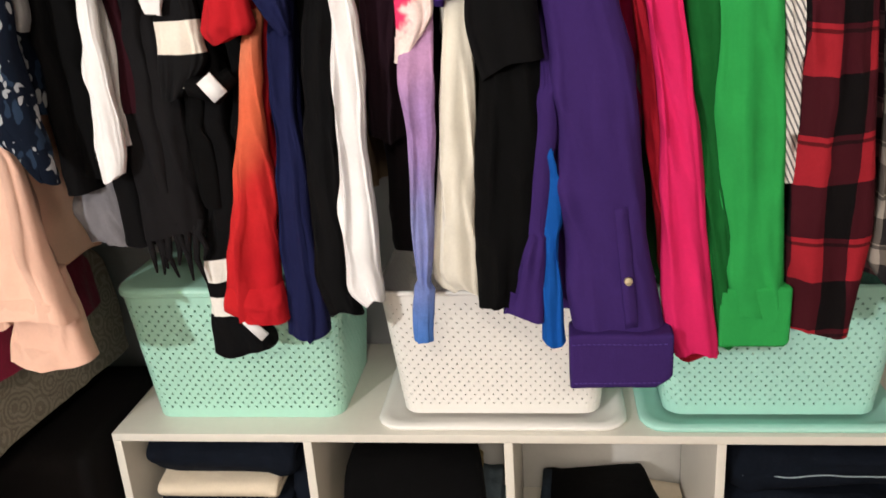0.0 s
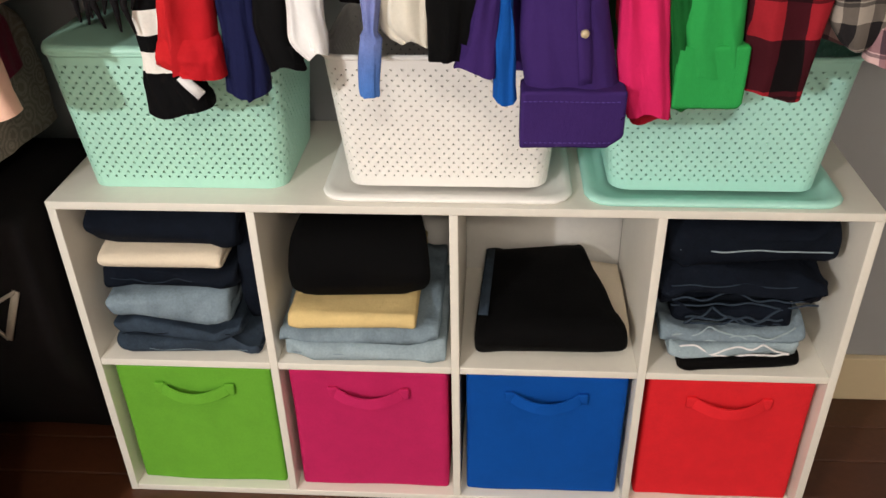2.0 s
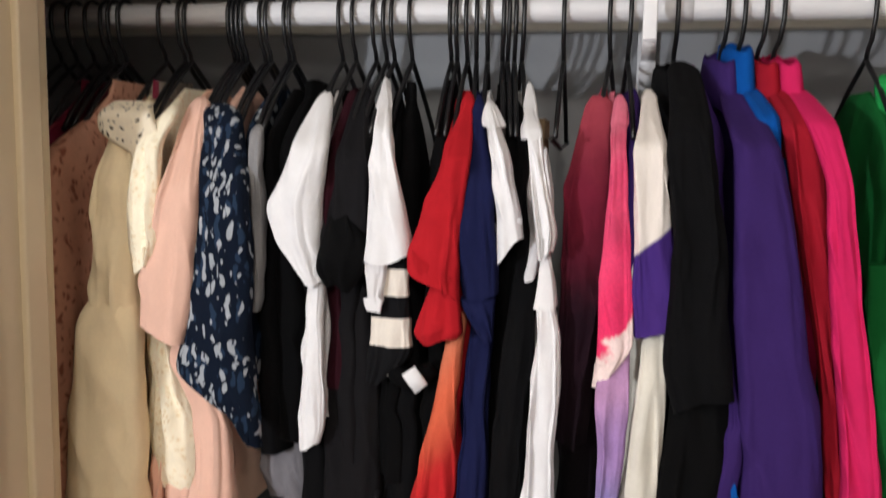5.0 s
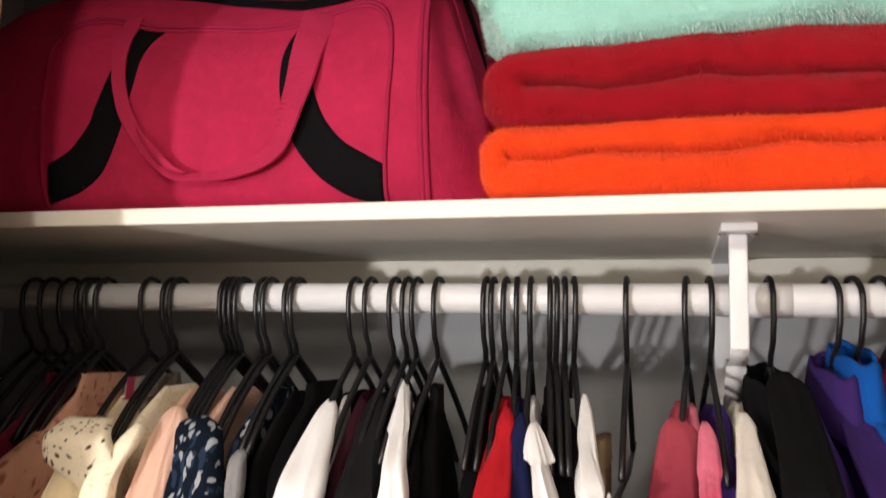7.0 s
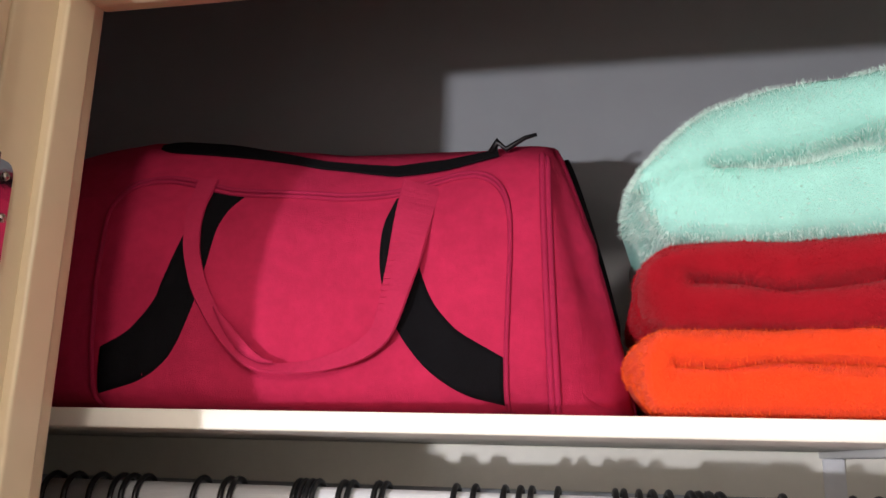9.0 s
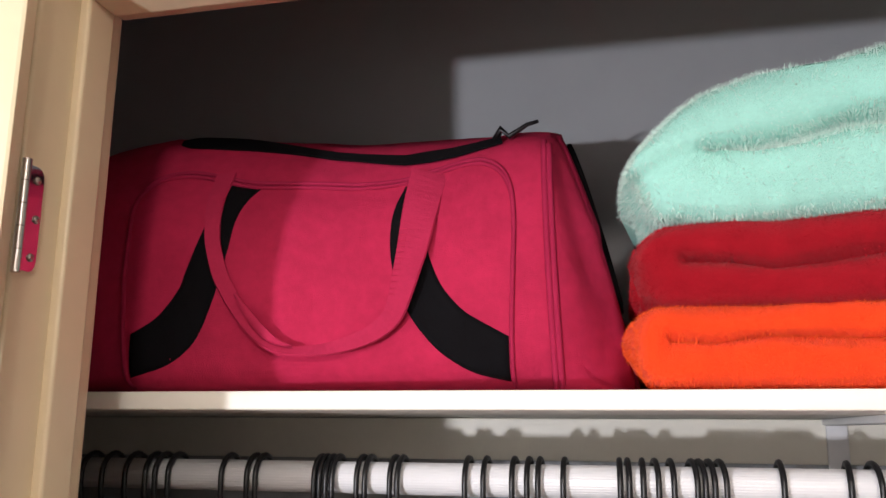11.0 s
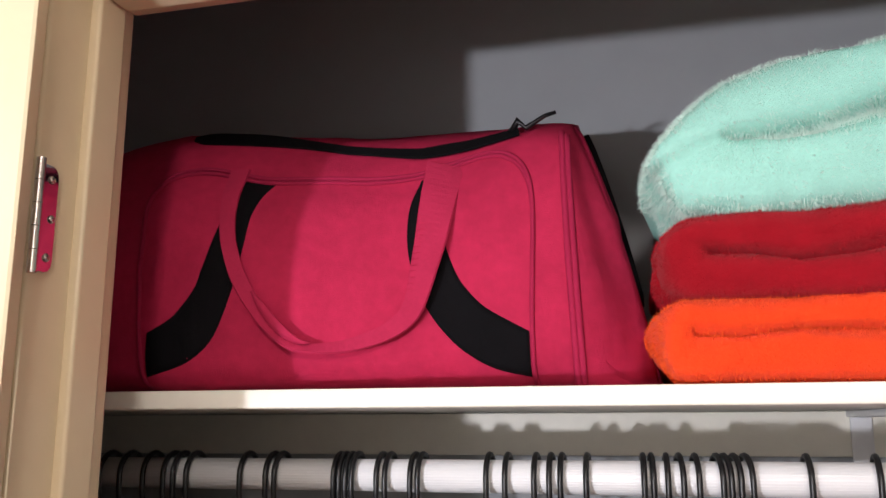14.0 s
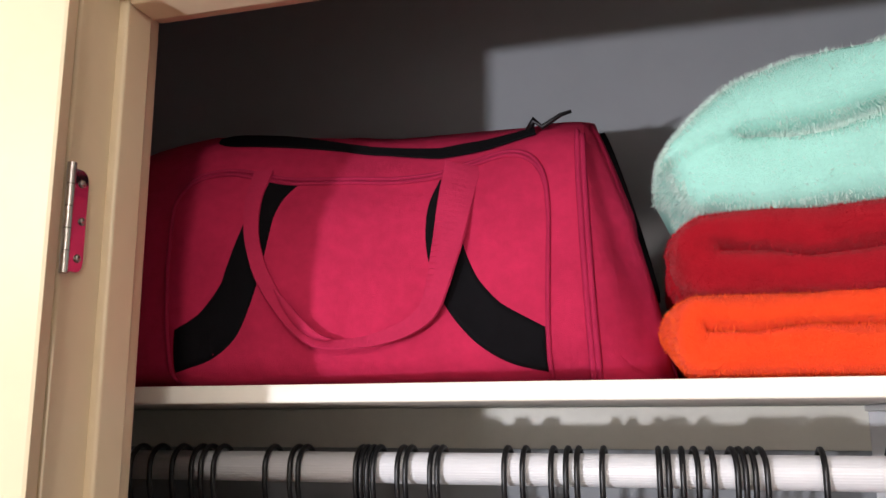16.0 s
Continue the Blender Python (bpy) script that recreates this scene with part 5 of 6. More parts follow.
garment("blouse", "cream lace blouse with long sleeves", "blouse", -0.078, 0.0, M["eyelet"], 0.95, [
    ("upper_sleeve", [(1.452, -0.030, 0.010, -0.13), (1.407, -0.041, 0.016, -0.165), (1.33, -0.047, 0.020, -0.172), (1.285, -0.046, 0.022, -0.172), (1.254, -0.049, 0.012, -0.172)], "eyelet", 0.03, 3.0, "puffed lace upper sleeve"), (S, [(1.42, -0.058, 0.008, -0.115), (1.353, -0.068, 0.018, -0.115), (1.248, -0.077, 0.015, -0.115), (1.15, -0.058, 0.017, -0.115), (1.053, -0.044, 0.031, -0.115), (0.96, -0.041, 0.035, -0.115), (0.944, -0.024, 0.015, -0.115)], "eyelet", 0.03, 2.0, "")])
garment("blouse", "peach chiffon blouse with narrow sleeves", "blouse", -0.041, 0.0, M["peach"], 0.87, [
    (S, [(0.991, -0.061, 0.012, -0.12), (0.861, -0.078, 0.009, -0.12)], "peach", 0.02, 1.5, ""), (S, [(0.954, -0.032, 0.021, -0.12), (0.837, -0.043, 0.017, -0.12)], "blush", 0.02, 1.5, "")])
garment("blouse", "blush pink blouse with ruffled bell sleeves", "blouse", 0.007, 0.0, M["blush"], 0.90, [
    ("upper_sleeve", [(1.467, -0.014, 0.015, -0.082), (1.358, 0.002, 0.023, -0.165), (1.243, -0.02, 0.036, -0.165), (1.171, -0.028, 0.029, -0.165)], "blush", 0.04, 1.6, "", -0.008), (S, [(1.137, -0.005, 0.030, -0.14), (1.071, 0.024, 0.024, -0.14), (0.985, 0.031, 0.025, -0.142), (0.945, 0.031, 0.031, -0.148), (0.905, 0.030, 0.043, -0.155), (0.868, 0.029, 0.055, -0.162)], "blush", 0.035, 3.0, "bell sleeve with a flared tier", -0.008),
    ("ruffle", [(0.91, 0.031, 0.030, -0.120), (0.868, 0.034, 0.040, -0.124), (0.83, 0.033, 0.047, -0.130), (0.797, 0.031, 0.055, -0.138)], "blush", 0.034, 3.4, "flared second tier")])
garment("blouse", "navy blouse with a white leaf print", "blouse", 0.057, 0.0, M["floral"], 1.10, [
    (S, [(1.459, 0.019, 0.024, -0.093), (1.359, 0.05, 0.034, -0.15), (1.216, 0.045, 0.041, -0.15), (1.113, 0.035, 0.052, -0.15), (1.092, 0.049, 0.045, -0.15), (1.044, 0.08, 0.018, -0.15)], "floral", 0.05, 3.0, "", -0.012)])
garment("blouse", "black blouse with grey satin ties", "blouse", 0.086, 0.0, M["soft_black"], 1.0, [
    ("tie", [(1.43, 0.08, 0.008, -0.116), (1.322, 0.079, 0.012, -0.12), (1.212, 0.075, 0.012, -0.12), (1.203, 0.073, 0.01, -0.12)], "greytie", 0.012, 1.2, "grey satin tie"), ("slip", [(1.03, 0.094, 0.030, -0.050), (0.965, 0.091, 0.034, -0.055), (0.925, 0.095, 0.028, -0.055)], "grey_slip", 0.03, 3.0, "grey chiffon slip below the hem")])
garment("top", "black jersey top hanging on the rod", "top", 0.113, 0.0, M["black"], 1.02, hw=0.02, hd=0.115)
garment("top", "black long jersey top hanging on the rod", "top", 0.148, 0.0, M["soft_black"], 0.93, [
    ("folded_sleeve", [(1.327, 0.196, 0.014, -0.125), (1.302, 0.202, 0.027, -0.135), (1.277, 0.201, 0.031, -0.140), (1.252, 0.197, 0.026, -0.135), (1.236, 0.193, 0.015, -0.130)], "black", 0.03, 3.0, "black sleeve bunched up")], hw=0.02, hd=0.115)
garment("shirt", "white shirt with elbow-length folded sleeve", "shirt", 0.147, 0.12, M["white"], 1.06, [
    ("upper_sleeve", [(1.478, 0.148, 0.01, -0.047), (1.41, 0.157, 0.023, -0.13), (1.339, 0.136, 0.035, -0.13), (1.29, 0.144, 0.028, -0.13), (1.241, 0.164, 0.012, -0.13)], "white", 0.03, 1.6, ""), (S, [(1.246, 0.162, 0.012, -0.12), (1.144, 0.159, 0.014, -0.12), (1.048, 0.156, 0.017, -0.12), (1.027, 0.153, 0.013, -0.12)], "white", 0.018, 1.2, "")], hw=0.008)
garment("top", "burgundy jersey top hanging on the rod", "top", 0.166, 0.12, M["burgundy"], 1.1, [(S, [(1.478, 0.18, 0.008, -0.041), (1.361, 0.176, 0.014, -0.11), (1.274, 0.178, 0.011, -0.11)], "burgundy", 0.03, 1.5, "")])
garment("t_shirt", "charcoal t-shirt hanging on the rod", "t-shirt", 0.180, 0.15, M["charcoal"], 1.0, [(S, [(1.486, 0.195, 0.01, -0.032), (1.397, 0.21, 0.022, -0.12), (1.305, 0.2, 0.03, -0.12), (1.248, 0.191, 0.024, -0.12)], "charcoal", 0.03, 1.6, "")])
scarf = garment("scarf", "charcoal knitted scarf with a fringed end", "scarf", 0.195, 0.20, M["charcoal"], 0.98, [("panel", [(1.238, 0.193, 0.024, -0.08), (1.097, 0.201, 0.037, -0.08), (0.944, 0.197, 0.041, -0.08)], "charcoal", 0.03, 2.4, "")], body=False)
for k in range(9):
    fx = 0.166 + 0.0085 * k
    fz = 0.893 + 0.016 * math.sin(k * 3.3)
    part("fringe", wire([(fx, -0.088 + 0.004 * math.sin(k), 0.962), (fx + 0.003 * math.sin(k * 2.1), -0.090, 0.945), (fx + 0.005 * math.sin(k * 1.7), -0.088, (0.945 + fz) / 2), (fx + 0.004 * math.sin(k * 2.9), -0.086, fz)], [0.0060, 0.0048, 0.0040, 0.0014], sides=7), M["charcoal"], scarf)
garment("t_shirt", "white t-shirt hanging on the rod", "t-shirt", 0.210, 0.22, M["white"], 1.22, [
    (S, [(1.501, 0.221, 0.004, -0.021), (1.433, 0.25, 0.011, -0.133), (1.364, 0.256, 0.018, -0.14), (1.296, 0.26, 0.028, -0.14), (1.276, 0.259, 0.029, -0.14)], "white", 0.035, 1.6, "", 0.006), ("lining", [(1.28, 0.243, 0.014, -0.13), (1.209, 0.24, 0.006, -0.13)], "white", 0.02, 1.2, "")], hw=0.008)
jumper = garment("jumper", "black jumper with white striped sleeves", "jumper", 0.228, 0.25, M["black"], 0.98, [
    (S, [(1.283, 0.266, 0.016, -0.115), (1.222, 0.259, 0.024, -0.115), (1.15, 0.258, 0.028, -0.115), (1.118, 0.24, 0.015, -0.115)], "bands", 0.03, 1.6, "black and white striped sleeve"), (S, [(1.088, 0.28, 0.017, -0.065), (0.946, 0.256, 0.02, -0.065), (0.893, 0.246, 0.021, -0.065), (0.822, 0.243, 0.025, -0.065), (0.797, 0.256, 0.04, -0.065), (0.789, 0.259, 0.043, -0.065), (0.775, 0.258, 0.042, -0.065)], "bands_low", 0.024, 1.4, "black sleeve with white bands")])
rolled = part("rolled_cuff", wire([(0.252, -0.105, 1.150), (0.268, -0.116, 1.128), (0.290, -0.118, 1.122), (0.312, -0.112, 1.140)], [0.010, 0.013, 0.015, 0.010], sides=16), M["black"], jumper)
part("cuff_patch", ribbon([(0.286, -0.1335, 1.140), (0.294, -0.135, 1.130), (0.303, -0.1335, 1.118)], (0.2, -1, 0.1), 0.020, 0.002), M["white"], rolled, "white square on the cuff")
part("cuff_lining", wire([(0.246, -0.106, 1.146), (0.250, -0.116, 1.136), (0.258, -0.118, 1.128)], [0.004, 0.007, 0.004], sides=12), M["cream"], rolled, "pale cuff lining")
part("cuff_fold", ribbon([(0.2804, -0.104, 0.8344), (0.2892, -0.104, 0.8234), (0.302, -0.104, 0.8098)], (0.1, -1, 0.1), 0.014, 0.002), M["white"], jumper, "white inner fold of the cuff")
garment("top", "black jersey top hanging on the rod", "top", 0.246, 0.25, M["soft_black"], 0.95, hw=0.018, hd=0.115)
garment("top", "black long top hanging on the rod", "top", 0.300, 0.10, M["black"], 0.90, hw=0.016, hd=0.115)
garment("t_shirt", "red t-shirt hanging on the rod", "t-shirt", 0.320, 0.05, M["red"], 1.18, [
    (S, [(1.475, 0.336, 0.006, -0.054), (1.401, 0.34, 0.016, -0.14), (1.333, 0.326, 0.024, -0.14), (1.272, 0.317, 0.031, -0.145), (1.250, 0.319, 0.032, -0.148)], "red", 0.035, 2.0, "", -0.022), ("rolled_hem", [(1.244, 0.33, 0.019, -0.14), (1.189, 0.323, 0.03, -0.14), (1.18, 0.324, 0.021, -0.14)], "red", 0.035, 1.8, "")], hw=0.008)
garment("top", "red and orange ombre long-sleeved top", "top", 0.327, 0.10, M["red"], 0.95, [
    (S, [(1.171, 0.34, 0.011, -0.12), (1.097, 0.331, 0.015, -0.12), (0.998, 0.319, 0.025, -0.12), (0.927, 0.309, 0.031, -0.12), (0.869, 0.301, 0.034, -0.12), (0.852, 0.299, 0.034, -0.12)], "ombre", 0.030, 1.8, "sleeve fading from orange to red"), ("rolled_hem", [(0.886, 0.305, 0.034, -0.124), (0.868, 0.303, 0.038, -0.132), (0.850, 0.301, 0.041, -0.126)], "ombre", 0.032, 4.5, "rolled red hem", -0.004)], hw=0.008)
garment("t_shirt", "navy t-shirt hanging on the rod", "t-shirt", 0.337, 0.18, M["navy"], 1.2, [
    (S, [(1.472, 0.352, 0.005, -0.058), (1.367, 0.366, 0.019, -0.13), (1.299, 0.367, 0.025, -0.13), (1.236, 0.37, 0.022, -0.13)], "navy", 0.03, 1.5, ""), ("rolled_hem", [(1.231, 0.369, 0.021, -0.13), (1.185, 0.38, 0.01, -0.13)], "navy", 0.03, 1.6, "")], hw=0.008)
garment("top", "navy long-sleeved top hanging on the rod", "top", 0.345, 0.20, M["navy"], 0.92, [
    (S, [(1.181, 0.371, 0.015, -0.11), (1.093, 0.366, 0.015, -0.11), (0.993, 0.365, 0.02, -0.11), (0.886, 0.365, 0.024, -0.11), (0.816, 0.36, 0.026, -0.11)], "navy", 0.03, 1.6, "")])
garment("t_shirt", "white t-shirt with cap sleeves", "t-shirt", 0.352, 0.20, M["white"], 1.28, [(S, [(1.466, 0.368, 0.005, -0.069), (1.402, 0.393, 0.012, -0.13), (1.335, 0.403, 0.013, -0.13), (1.293, 0.406, 0.015, -0.13)], "white", 0.03, 1.4, "", 0.013)], hd=0.12, hw=0.007)
garment("top", "black jersey top hanging on the rod", "top", 0.372, 0.25, M["black"], 0.95, hw=0.012, hd=0.115)
garment("top", "black long-sleeved top hanging on the rod", "top", 0.383, 0.28, M["soft_black"], 0.90, [(S, [(1.187, 0.421, 0.019, -0.135), (1.036, 0.412, 0.02, -0.135), (0.901, 0.406, 0.019, -0.135), (0.856, 0.419, 0.02, -0.135)], "soft_black", 0.03, 1.6, "")], hw=0.012)
garment("top", "white and pink long-sleeved top", "top", 0.395, 0.30, M["white"], 1.15, [
    ("cap_sleeve", [(1.492, 0.412, 0.004, -0.031), (1.435, 0.437, 0.008, -0.167), (1.372, 0.446, 0.008, -0.18), (1.315, 0.455, 0.012, -0.18), (1.295, 0.454, 0.008, -0.18)], "white", 0.025, 1.3, ""), (S, [(1.41, 0.443, 0.003, -0.10), (1.291, 0.453, 0.004, -0.155), (1.243, 0.455, 0.007, -0.165), (1.205, 0.460, 0.013, -0.165), (1.133, 0.458, 0.017, -0.165), (1.045, 0.453, 0.018, -0.165), (0.95, 0.452, 0.02, -0.165), (0.9, 0.451, 0.022, -0.165), (0.882, 0.461, 0.011, -0.165)], "white", 0.028, 1.8, "")], hd=0.12, hw=0.006)
garment("skirt", "sand pleated skirt hanging far back on the rod", "skirt", 0.425, 0.05, M["sand_pleat"], 0.98, hd=0.07, hw=0.01, top=1.44)
garment("dress", "wine tie-dye dress fading to black", "dress", 0.500, 0.0, M["wine_dye"], 0.92, [("front_panel", [(1.474, 0.503, 0.018, -0.051), (1.371, 0.495, 0.027, -0.12), (1.236, 0.493, 0.027, -0.12), (1.064, 0.484, 0.02, -0.12)], "wine_dye", 0.05, 2.0, "")], hw=0.022)
garment("top", "pink tie-dye top with a white star and dyed sleeve", "top", 0.515, 0.06, M["star"], 1.25, [
    ("upper_sleeve", [(1.473, 0.526, 0.007, -0.074), (1.405, 0.529, 0.009, -0.185), (1.313, 0.531, 0.014, -0.185), (1.225, 0.533, 0.019, -0.185), (1.19, 0.534, 0.021, -0.185), (1.162, 0.524, 0.014, -0.185)], "star", 0.035, 1.6, "pink sleeve with a white star edge", 0.010), (S, [(1.144, 0.534, 0.019, -0.205), (1.076, 0.534, 0.014, -0.205), (0.985, 0.53, 0.011, -0.205), (0.922, 0.526, 0.008, -0.205), (0.853, 0.522, 0.007, -0.205)], "dyed", 0.025, 1.4, "lavender to blue dyed sleeve")], hw=0.008)
garment("t_shirt", "purple and white raglan t-shirt", "t-shirt", 0.534, 0.15, M["purple"], 1.2, [(S, [(1.481, 0.56, 0.007, -0.051), (1.418, 0.563, 0.017, -0.18), (1.345, 0.567, 0.019, -0.18), (1.289, 0.573, 0.023, -0.18), (1.215, 0.579, 0.026, -0.18)], "raglan", 0.04, 1.4, "white sleeve with purple lower half")], hw=0.01)
cream_top = garment("top", "cream jersey top with short zip", "top", 0.555, 0.05, M["cream"], 1.0, [(S, [(1.178, 0.576, 0.014, -0.19), (1.1, 0.571, 0.017, -0.19), (1.011, 0.564, 0.021, -0.19), (0.915, 0.556, 0.027, -0.19), (0.903, 0.568, 0.015, -0.19)], "cream", 0.03, 1.7, "")], hw=0.008)
part("zip_tab", wire([(0.559, -0.157, 1.000), (0.5585, -0.158, 0.975)], [0.0025, 0.003], sides=8), M["black_plastic"], cream_top, "short black zip")
jacket = garment("jacket", "black tailored jacket hanging on the rod", "jacket", 0.589, 0.12, M["black"], 0.95, [
    ("upper_sleeve", [(1.518, 0.599, 0.019, -0.02), (1.437, 0.601, 0.023, -0.18), (1.318, 0.617, 0.026, -0.2), (1.197, 0.619, 0.035, -0.2), (1.145, 0.629, 0.031, -0.2)], "soft_black", 0.045, 1.4, "", 0.012), (S, [(1.137, 0.627, 0.032, -0.19), (0.978, 0.618, 0.037, -0.19), (0.886, 0.612, 0.03, -0.19)], "black", 0.045, 1.6, "")], hw=0.018)
collar(jacket, 0.588, 0.10, M["soft_black"], top=1.520, low=1.40, hw=0.020, hd=0.055)
garment("shirt", "dark purple shirt hanging behind a jacket", "shirt", 0.620, 0.2, M["purple"], 0.86, [(S, [(1.126, 0.663, 0.008, -0.2), (0.98, 0.652, 0.007, -0.2), (0.878, 0.631, 0.023, -0.2)], "purple", 0.02, 1.2, "")], hw=0.01)
sh = garment("shirt", "purple twill shirt with long buttoned cuff", "shirt", 0.645, 0.30, M["purple"], 0.84, [
    (S, [(1.488, 0.655, 0.012, -0.03), (1.466, 0.662, 0.020, -0.075), (1.421, 0.668, 0.022, -0.185), (1.32, 0.683, 0.031, -0.195), (1.201, 0.695, 0.038, -0.195), (1.15, 0.706, 0.041, -0.195), (1.095, 0.711, 0.042, -0.195), (0.977, 0.717, 0.044, -0.195), (0.901, 0.726, 0.048, -0.195), (0.861, 0.733, 0.050, -0.195)], "purple", 0.05, 2.6, "")])
arm = next(c for c in sh.children if c.name.startswith("sleeve"))
cuff = part("cuff", flat_cuff(0.679, 0.787, 0.803, 0.866, -0.226, -0.184, 3), M["purple"], arm, "stitched purple cuff")
stitched(cuff, [(0.682, 0.856), (0.782, 0.856)], M["stitching"])
stitched(cuff, [(0.684, 0.810), (0.776, 0.810)], M["stitching"])
arm_y = surface(arm)
band = [(0.744 - 0.012 * k / 14, arm_y(0.744 - 0.012 * k / 14, 0.872 + 0.13 * k / 14), 0.872 + 0.13 * k / 14) for k in range(15)]
placket = part("placket", ribbon([(x, y - 0.0015, z) for x, y, z in band], (0.25, -1, 0), 0.014, 0.0009), M["purple"], arm, "sewn sleeve placket")
bz = 0.924
by = arm_y(0.740, bz) - 0.0036
part("button", wire([(0.740, by, bz), (0.740, by - 0.0035, bz)], [0.0046, 0.0038], sides=14), M["pearl"], sh, "pearl button")
collar(sh, 0.646, 0.10, M["purple"])
blue_shirt = garment("shirt", "cobalt blue shirt hanging on the rod", "shirt", 0.665, 0.30, M["blue"], 0.84, [
    ("shoulder", [(1.490, 0.676, 0.010, -0.03), (1.453, 0.688, 0.013, -0.118), (1.37, 0.698, 0.004, -0.16)], "blue", 0.03, 1.3, ""), (S, [(1.069, 0.665, 0.005, -0.2), (0.949, 0.662, 0.009, -0.2), (0.847, 0.663, 0.013, -0.2)], "blue", 0.02, 1.2, "")], hw=0.008)
collar(blue_shirt, 0.664, 0.10, M["blue"], top=1.545)
crimson_shirt = garment("shirt", "crimson shirt hanging on the rod", "shirt", 0.689, 0.35, M["crimson"], 0.85, [(S, [(1.488, 0.706, 0.011, -0.03), (1.447, 0.72, 0.020, -0.126), (1.35, 0.73, 0.016, -0.165), (1.198, 0.754, 0.009, -0.165), (1.027, 0.777, 0.011, -0.165), (0.9, 0.8, 0.019, -0.165), (0.832, 0.817, 0.024, -0.165), (0.812, 0.823, 0.022, -0.165)], "crimson", 0.035, 1.6, "")])
collar(crimson_shirt, 0.692, 0.12, M["crimson"], top=1.530)
hotpink_shirt = garment("shirt", "hot pink shirt hanging on the rod", "shirt", 0.708, 0.40, M["hotpink"], 0.88, [(S, [(1.488, 0.731, 0.012, -0.03), (1.446, 0.738, 0.016, -0.145), (1.382, 0.75, 0.012, -0.19), (1.264, 0.764, 0.015, -0.19), (1.081, 0.792, 0.019, -0.19), (0.968, 0.799, 0.023, -0.19), (0.894, 0.804, 0.027, -0.19), (0.842, 0.812, 0.027, -0.19), (0.826, 0.816, 0.023, -0.19)], "hotpink", 0.04, 1.6, "")])
collar(hotpink_shirt, 0.718, 0.12, M["hotpink"], top=1.530)
# shade on the body and front fold is coloured in with darker green
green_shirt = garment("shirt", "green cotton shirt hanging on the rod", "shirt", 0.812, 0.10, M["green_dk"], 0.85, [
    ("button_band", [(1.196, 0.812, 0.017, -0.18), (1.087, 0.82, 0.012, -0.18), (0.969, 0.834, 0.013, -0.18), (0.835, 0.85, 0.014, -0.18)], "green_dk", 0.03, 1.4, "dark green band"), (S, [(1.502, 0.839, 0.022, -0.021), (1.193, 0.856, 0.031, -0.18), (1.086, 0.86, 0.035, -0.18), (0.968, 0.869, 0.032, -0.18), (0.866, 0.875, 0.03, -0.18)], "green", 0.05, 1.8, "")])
green_arm = next(c for c in green_shirt.children if c.name.startswith("sleeve"))
part("cuff", flat_cuff(0.838, 0.911, 0.834, 0.903, -0.193, -0.155, 8, 0.006), M["green"], green_arm, "stitched green cuff")
garment("shirt", "grey and white striped shirt", "shirt", 0.862, 0.15, M["pin"], 0.99, [(S, [(1.191, 0.896, 0.009, -0.18), (1.084, 0.901, 0.007, -0.18), (1.015, 0.902, 0.005, -0.18)], "pin", 0.03, 1.2, "")])
garment("shirt", "red and black plaid flannel shirt", "shirt", 0.893, 0.20, M["plaid"], 0.86, [(S, [(1.5, 0.90, 0.02, -0.03), (1.35, 0.93, 0.03, -0.18)] + [(1.189, 0.939, 0.032, -0.18), (1.082, 0.942, 0.037, -0.18), (0.966, 0.946, 0.042, -0.18), (0.89, 0.941, 0.037, -0.18), (0.848, 0.94, 0.033, -0.18)], "plaid", 0.05, 1.8, "")])
garment("shirt", "grey plaid flannel shirt", "shirt", 0.955, 0.25, M["greyplaid"], 0.92, [(S, [(1.5, 0.95, 0.018, -0.03), (1.3, 0.985, 0.02, -0.18)] + [(1.087, 1.004, 0.016, -0.18), (0.995, 1.014, 0.023, -0.18), (0.922, 1.015, 0.03, -0.18), (0.901, 1.019, 0.017, -0.18)], "greyplaid", 0.045, 1.8, "")])
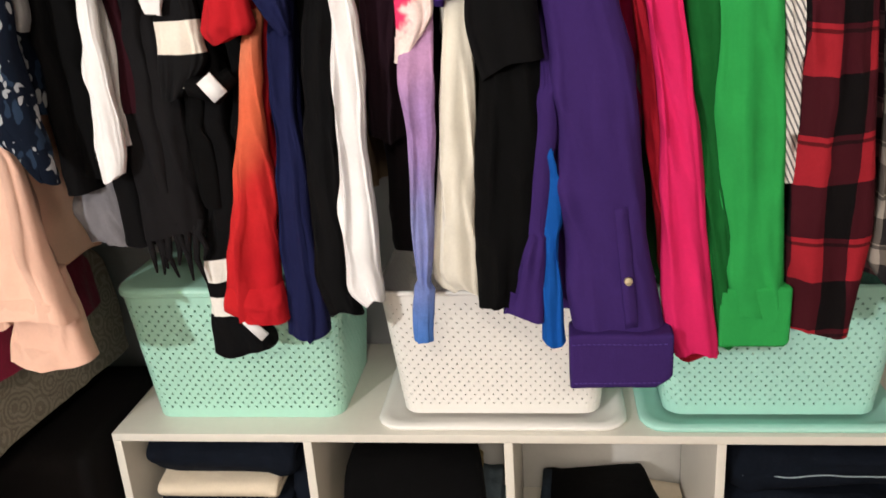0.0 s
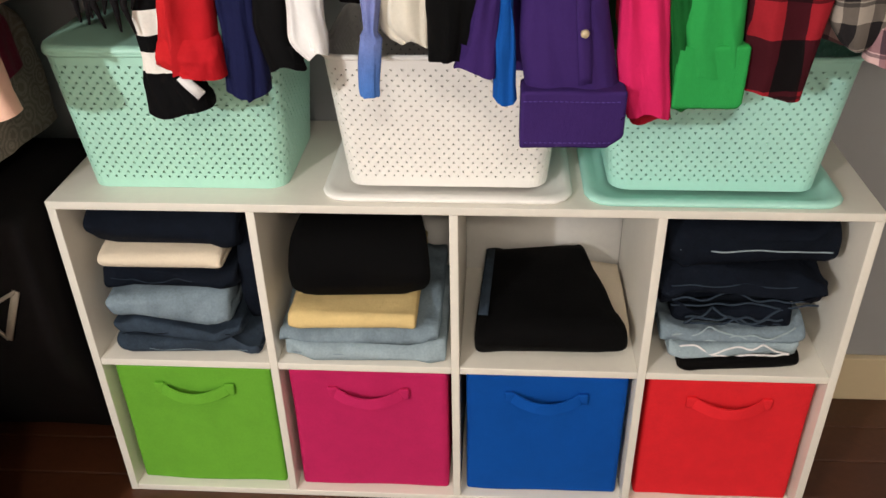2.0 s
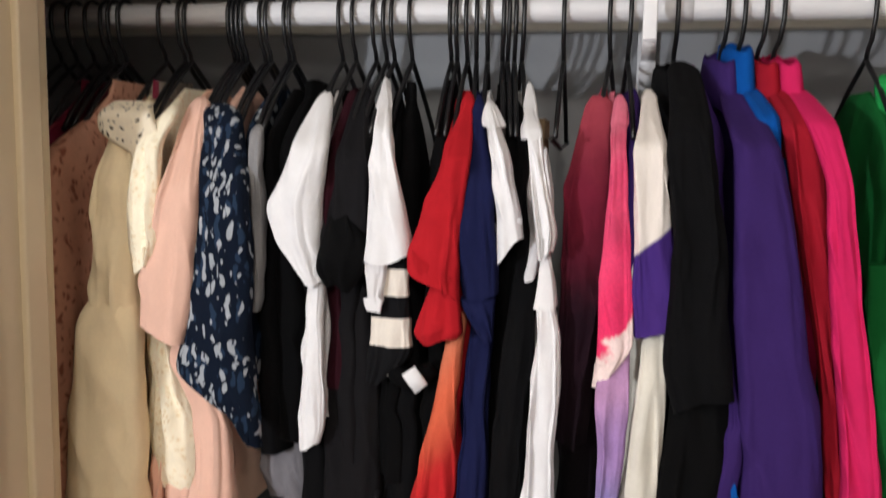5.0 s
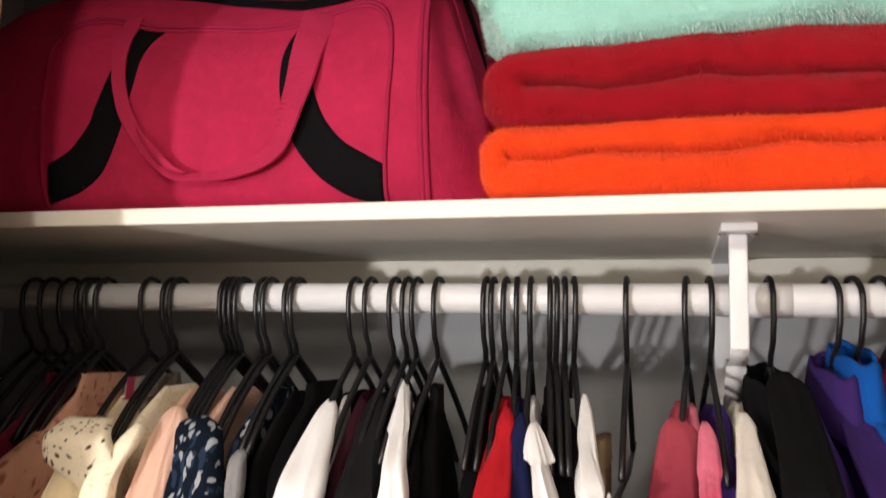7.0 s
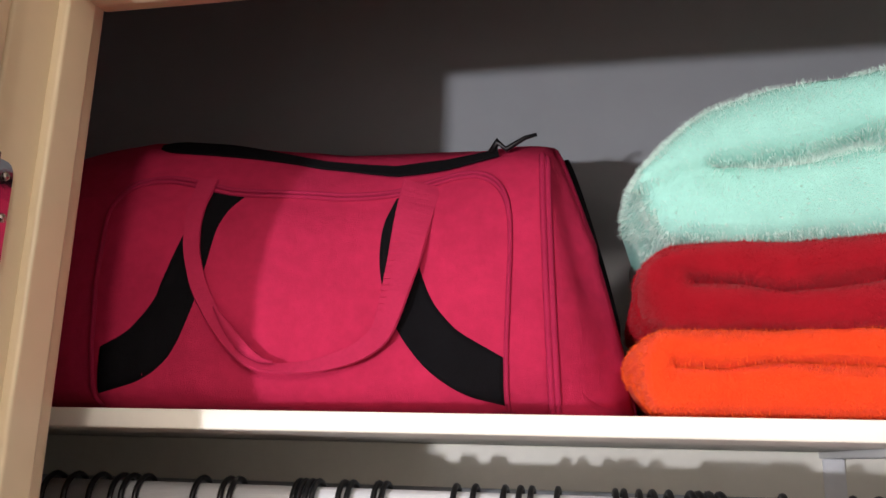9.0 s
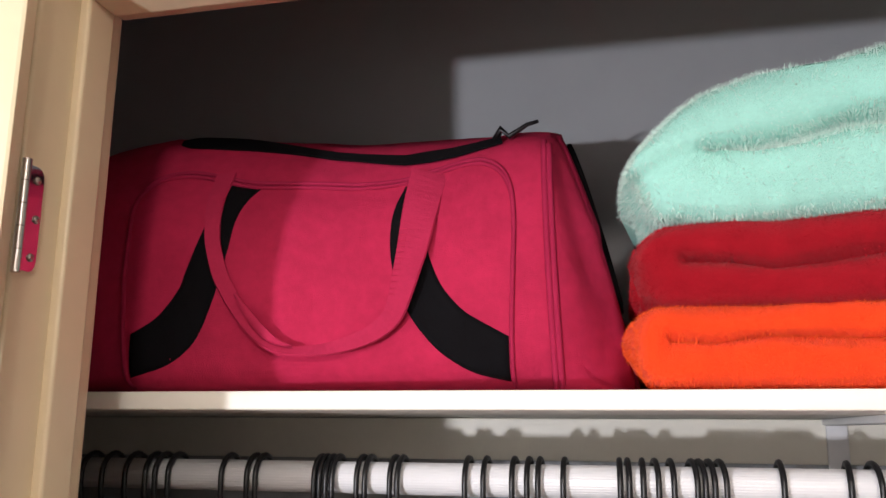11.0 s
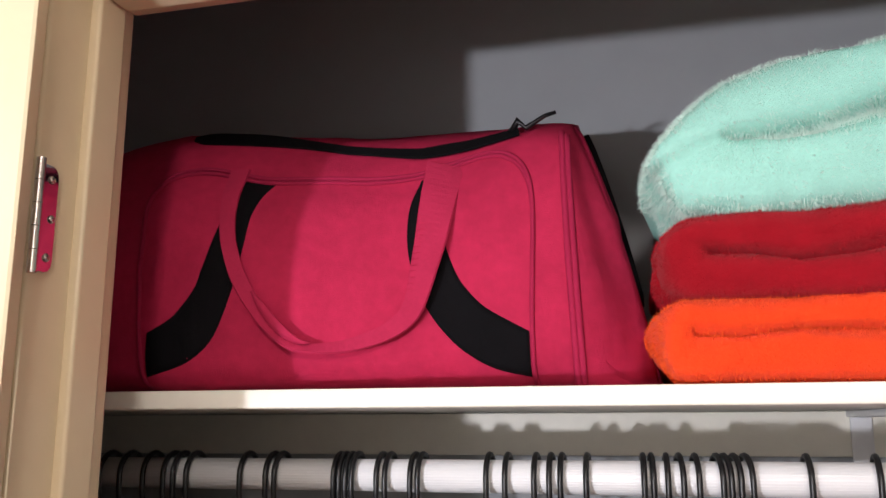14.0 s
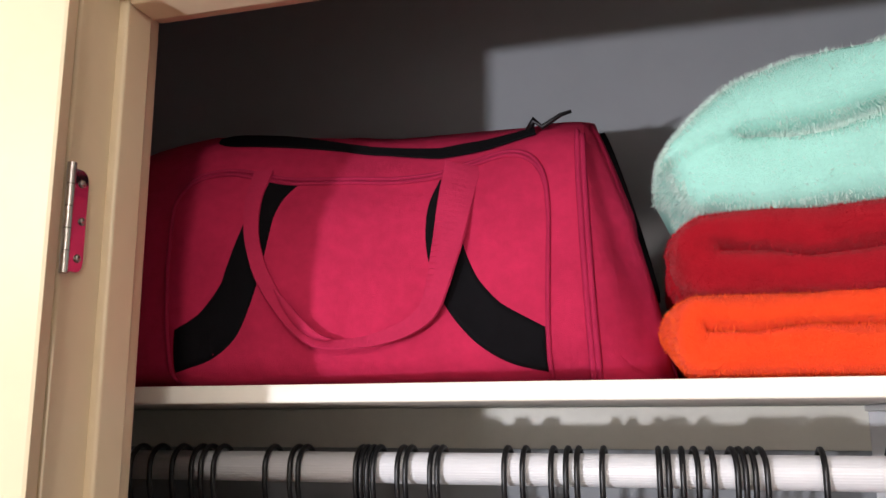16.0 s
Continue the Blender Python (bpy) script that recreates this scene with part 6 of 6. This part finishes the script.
garment("shirt", "dusty pink plaid shirt", "shirt", 1.02, 0.25, M["pinkplaid"], 0.87, [(S, [(1.5, 1.02, 0.02, -0.03), (1.3, 1.05, 0.028, -0.18), (1.0, 1.065, 0.03, -0.18), (0.88, 1.065, 0.035, -0.18)], "pinkplaid", 0.045, 1.8, "")])
for k, gx in enumerate((1.10, 1.18, 1.27, 1.38, 1.50)):
    garment("shirt", "dark shirt hanging at the rod's far end", "shirt", gx, 0.2, M[("soft_black", "denim_mid", "charcoal", "black", "navy")[k]], 0.88 + 0.03 * (k % 2), hw=0.03)

HOOKS = [(-0.294, 0.40), (-0.268, 0.45), (-0.239, 0.45), (-0.214, 0.5), (-0.202, 0.5), (-0.186, 0.55), (-0.122, 0.5), (-0.092, 0.55), (-0.082, 0.5), (-0.015, 0.5), (-0.009, 0.45),
         (-0.002, 0.5), (0.005, 0.45), (0.032, 0.45), (0.041, 0.4), (0.068, 0.4), (0.076, 0.42), (0.147, 0.15), (0.166, 0.13), (0.195, 0.2), (0.21, 0.22), (0.221, 0.25), (0.246, 0.2),
         (0.3, 0.05), (0.308, 0.08), (0.322, 0.05), (0.334, 0.15), (0.349, 0.12), (0.369, 0.18), (0.376, 0.2), (0.385, 0.18), (0.395, 0.2), (0.51, -0.08), (0.532, 0.1), (0.589, 0.1),
         (0.645, 0.25), (0.665, 0.25), (0.689, 0.3), (0.708, 0.35), (0.816, 0.1), (0.862, 0.15), (0.893, 0.2), (0.955, 0.2), (1.02, 0.2), (1.10, 0.2), (1.18, 0.2), (1.27, 0.2), (1.38, 0.2), (1.50, 0.2)]
for hx, hs in HOOKS:
    hanger(hx, hs)
hanger(0.450, 0.02, True)


# ---- floorboards ----
r = random.Random(5)
for row in range(18):
    y0 = 0.312 - 0.092 * (row + 1)
    x = -0.61 - r.uniform(0, 0.5)
    while x < 2.0:
        ln = r.uniform(0.7, 1.3)
        me_box = box(max(-0.615, x), min(2.095, x + ln - 0.002), y0 + 0.001, y0 + 0.091, -0.0079, -0.0002 - r.uniform(0, 0.0006), 0.0015, segs=1) if x + ln > -0.5 and x < 1.95 else None
        if me_box is not None:
            part("plank", me_box, M["floorboard"], floor, smooth=False)
        x += ln
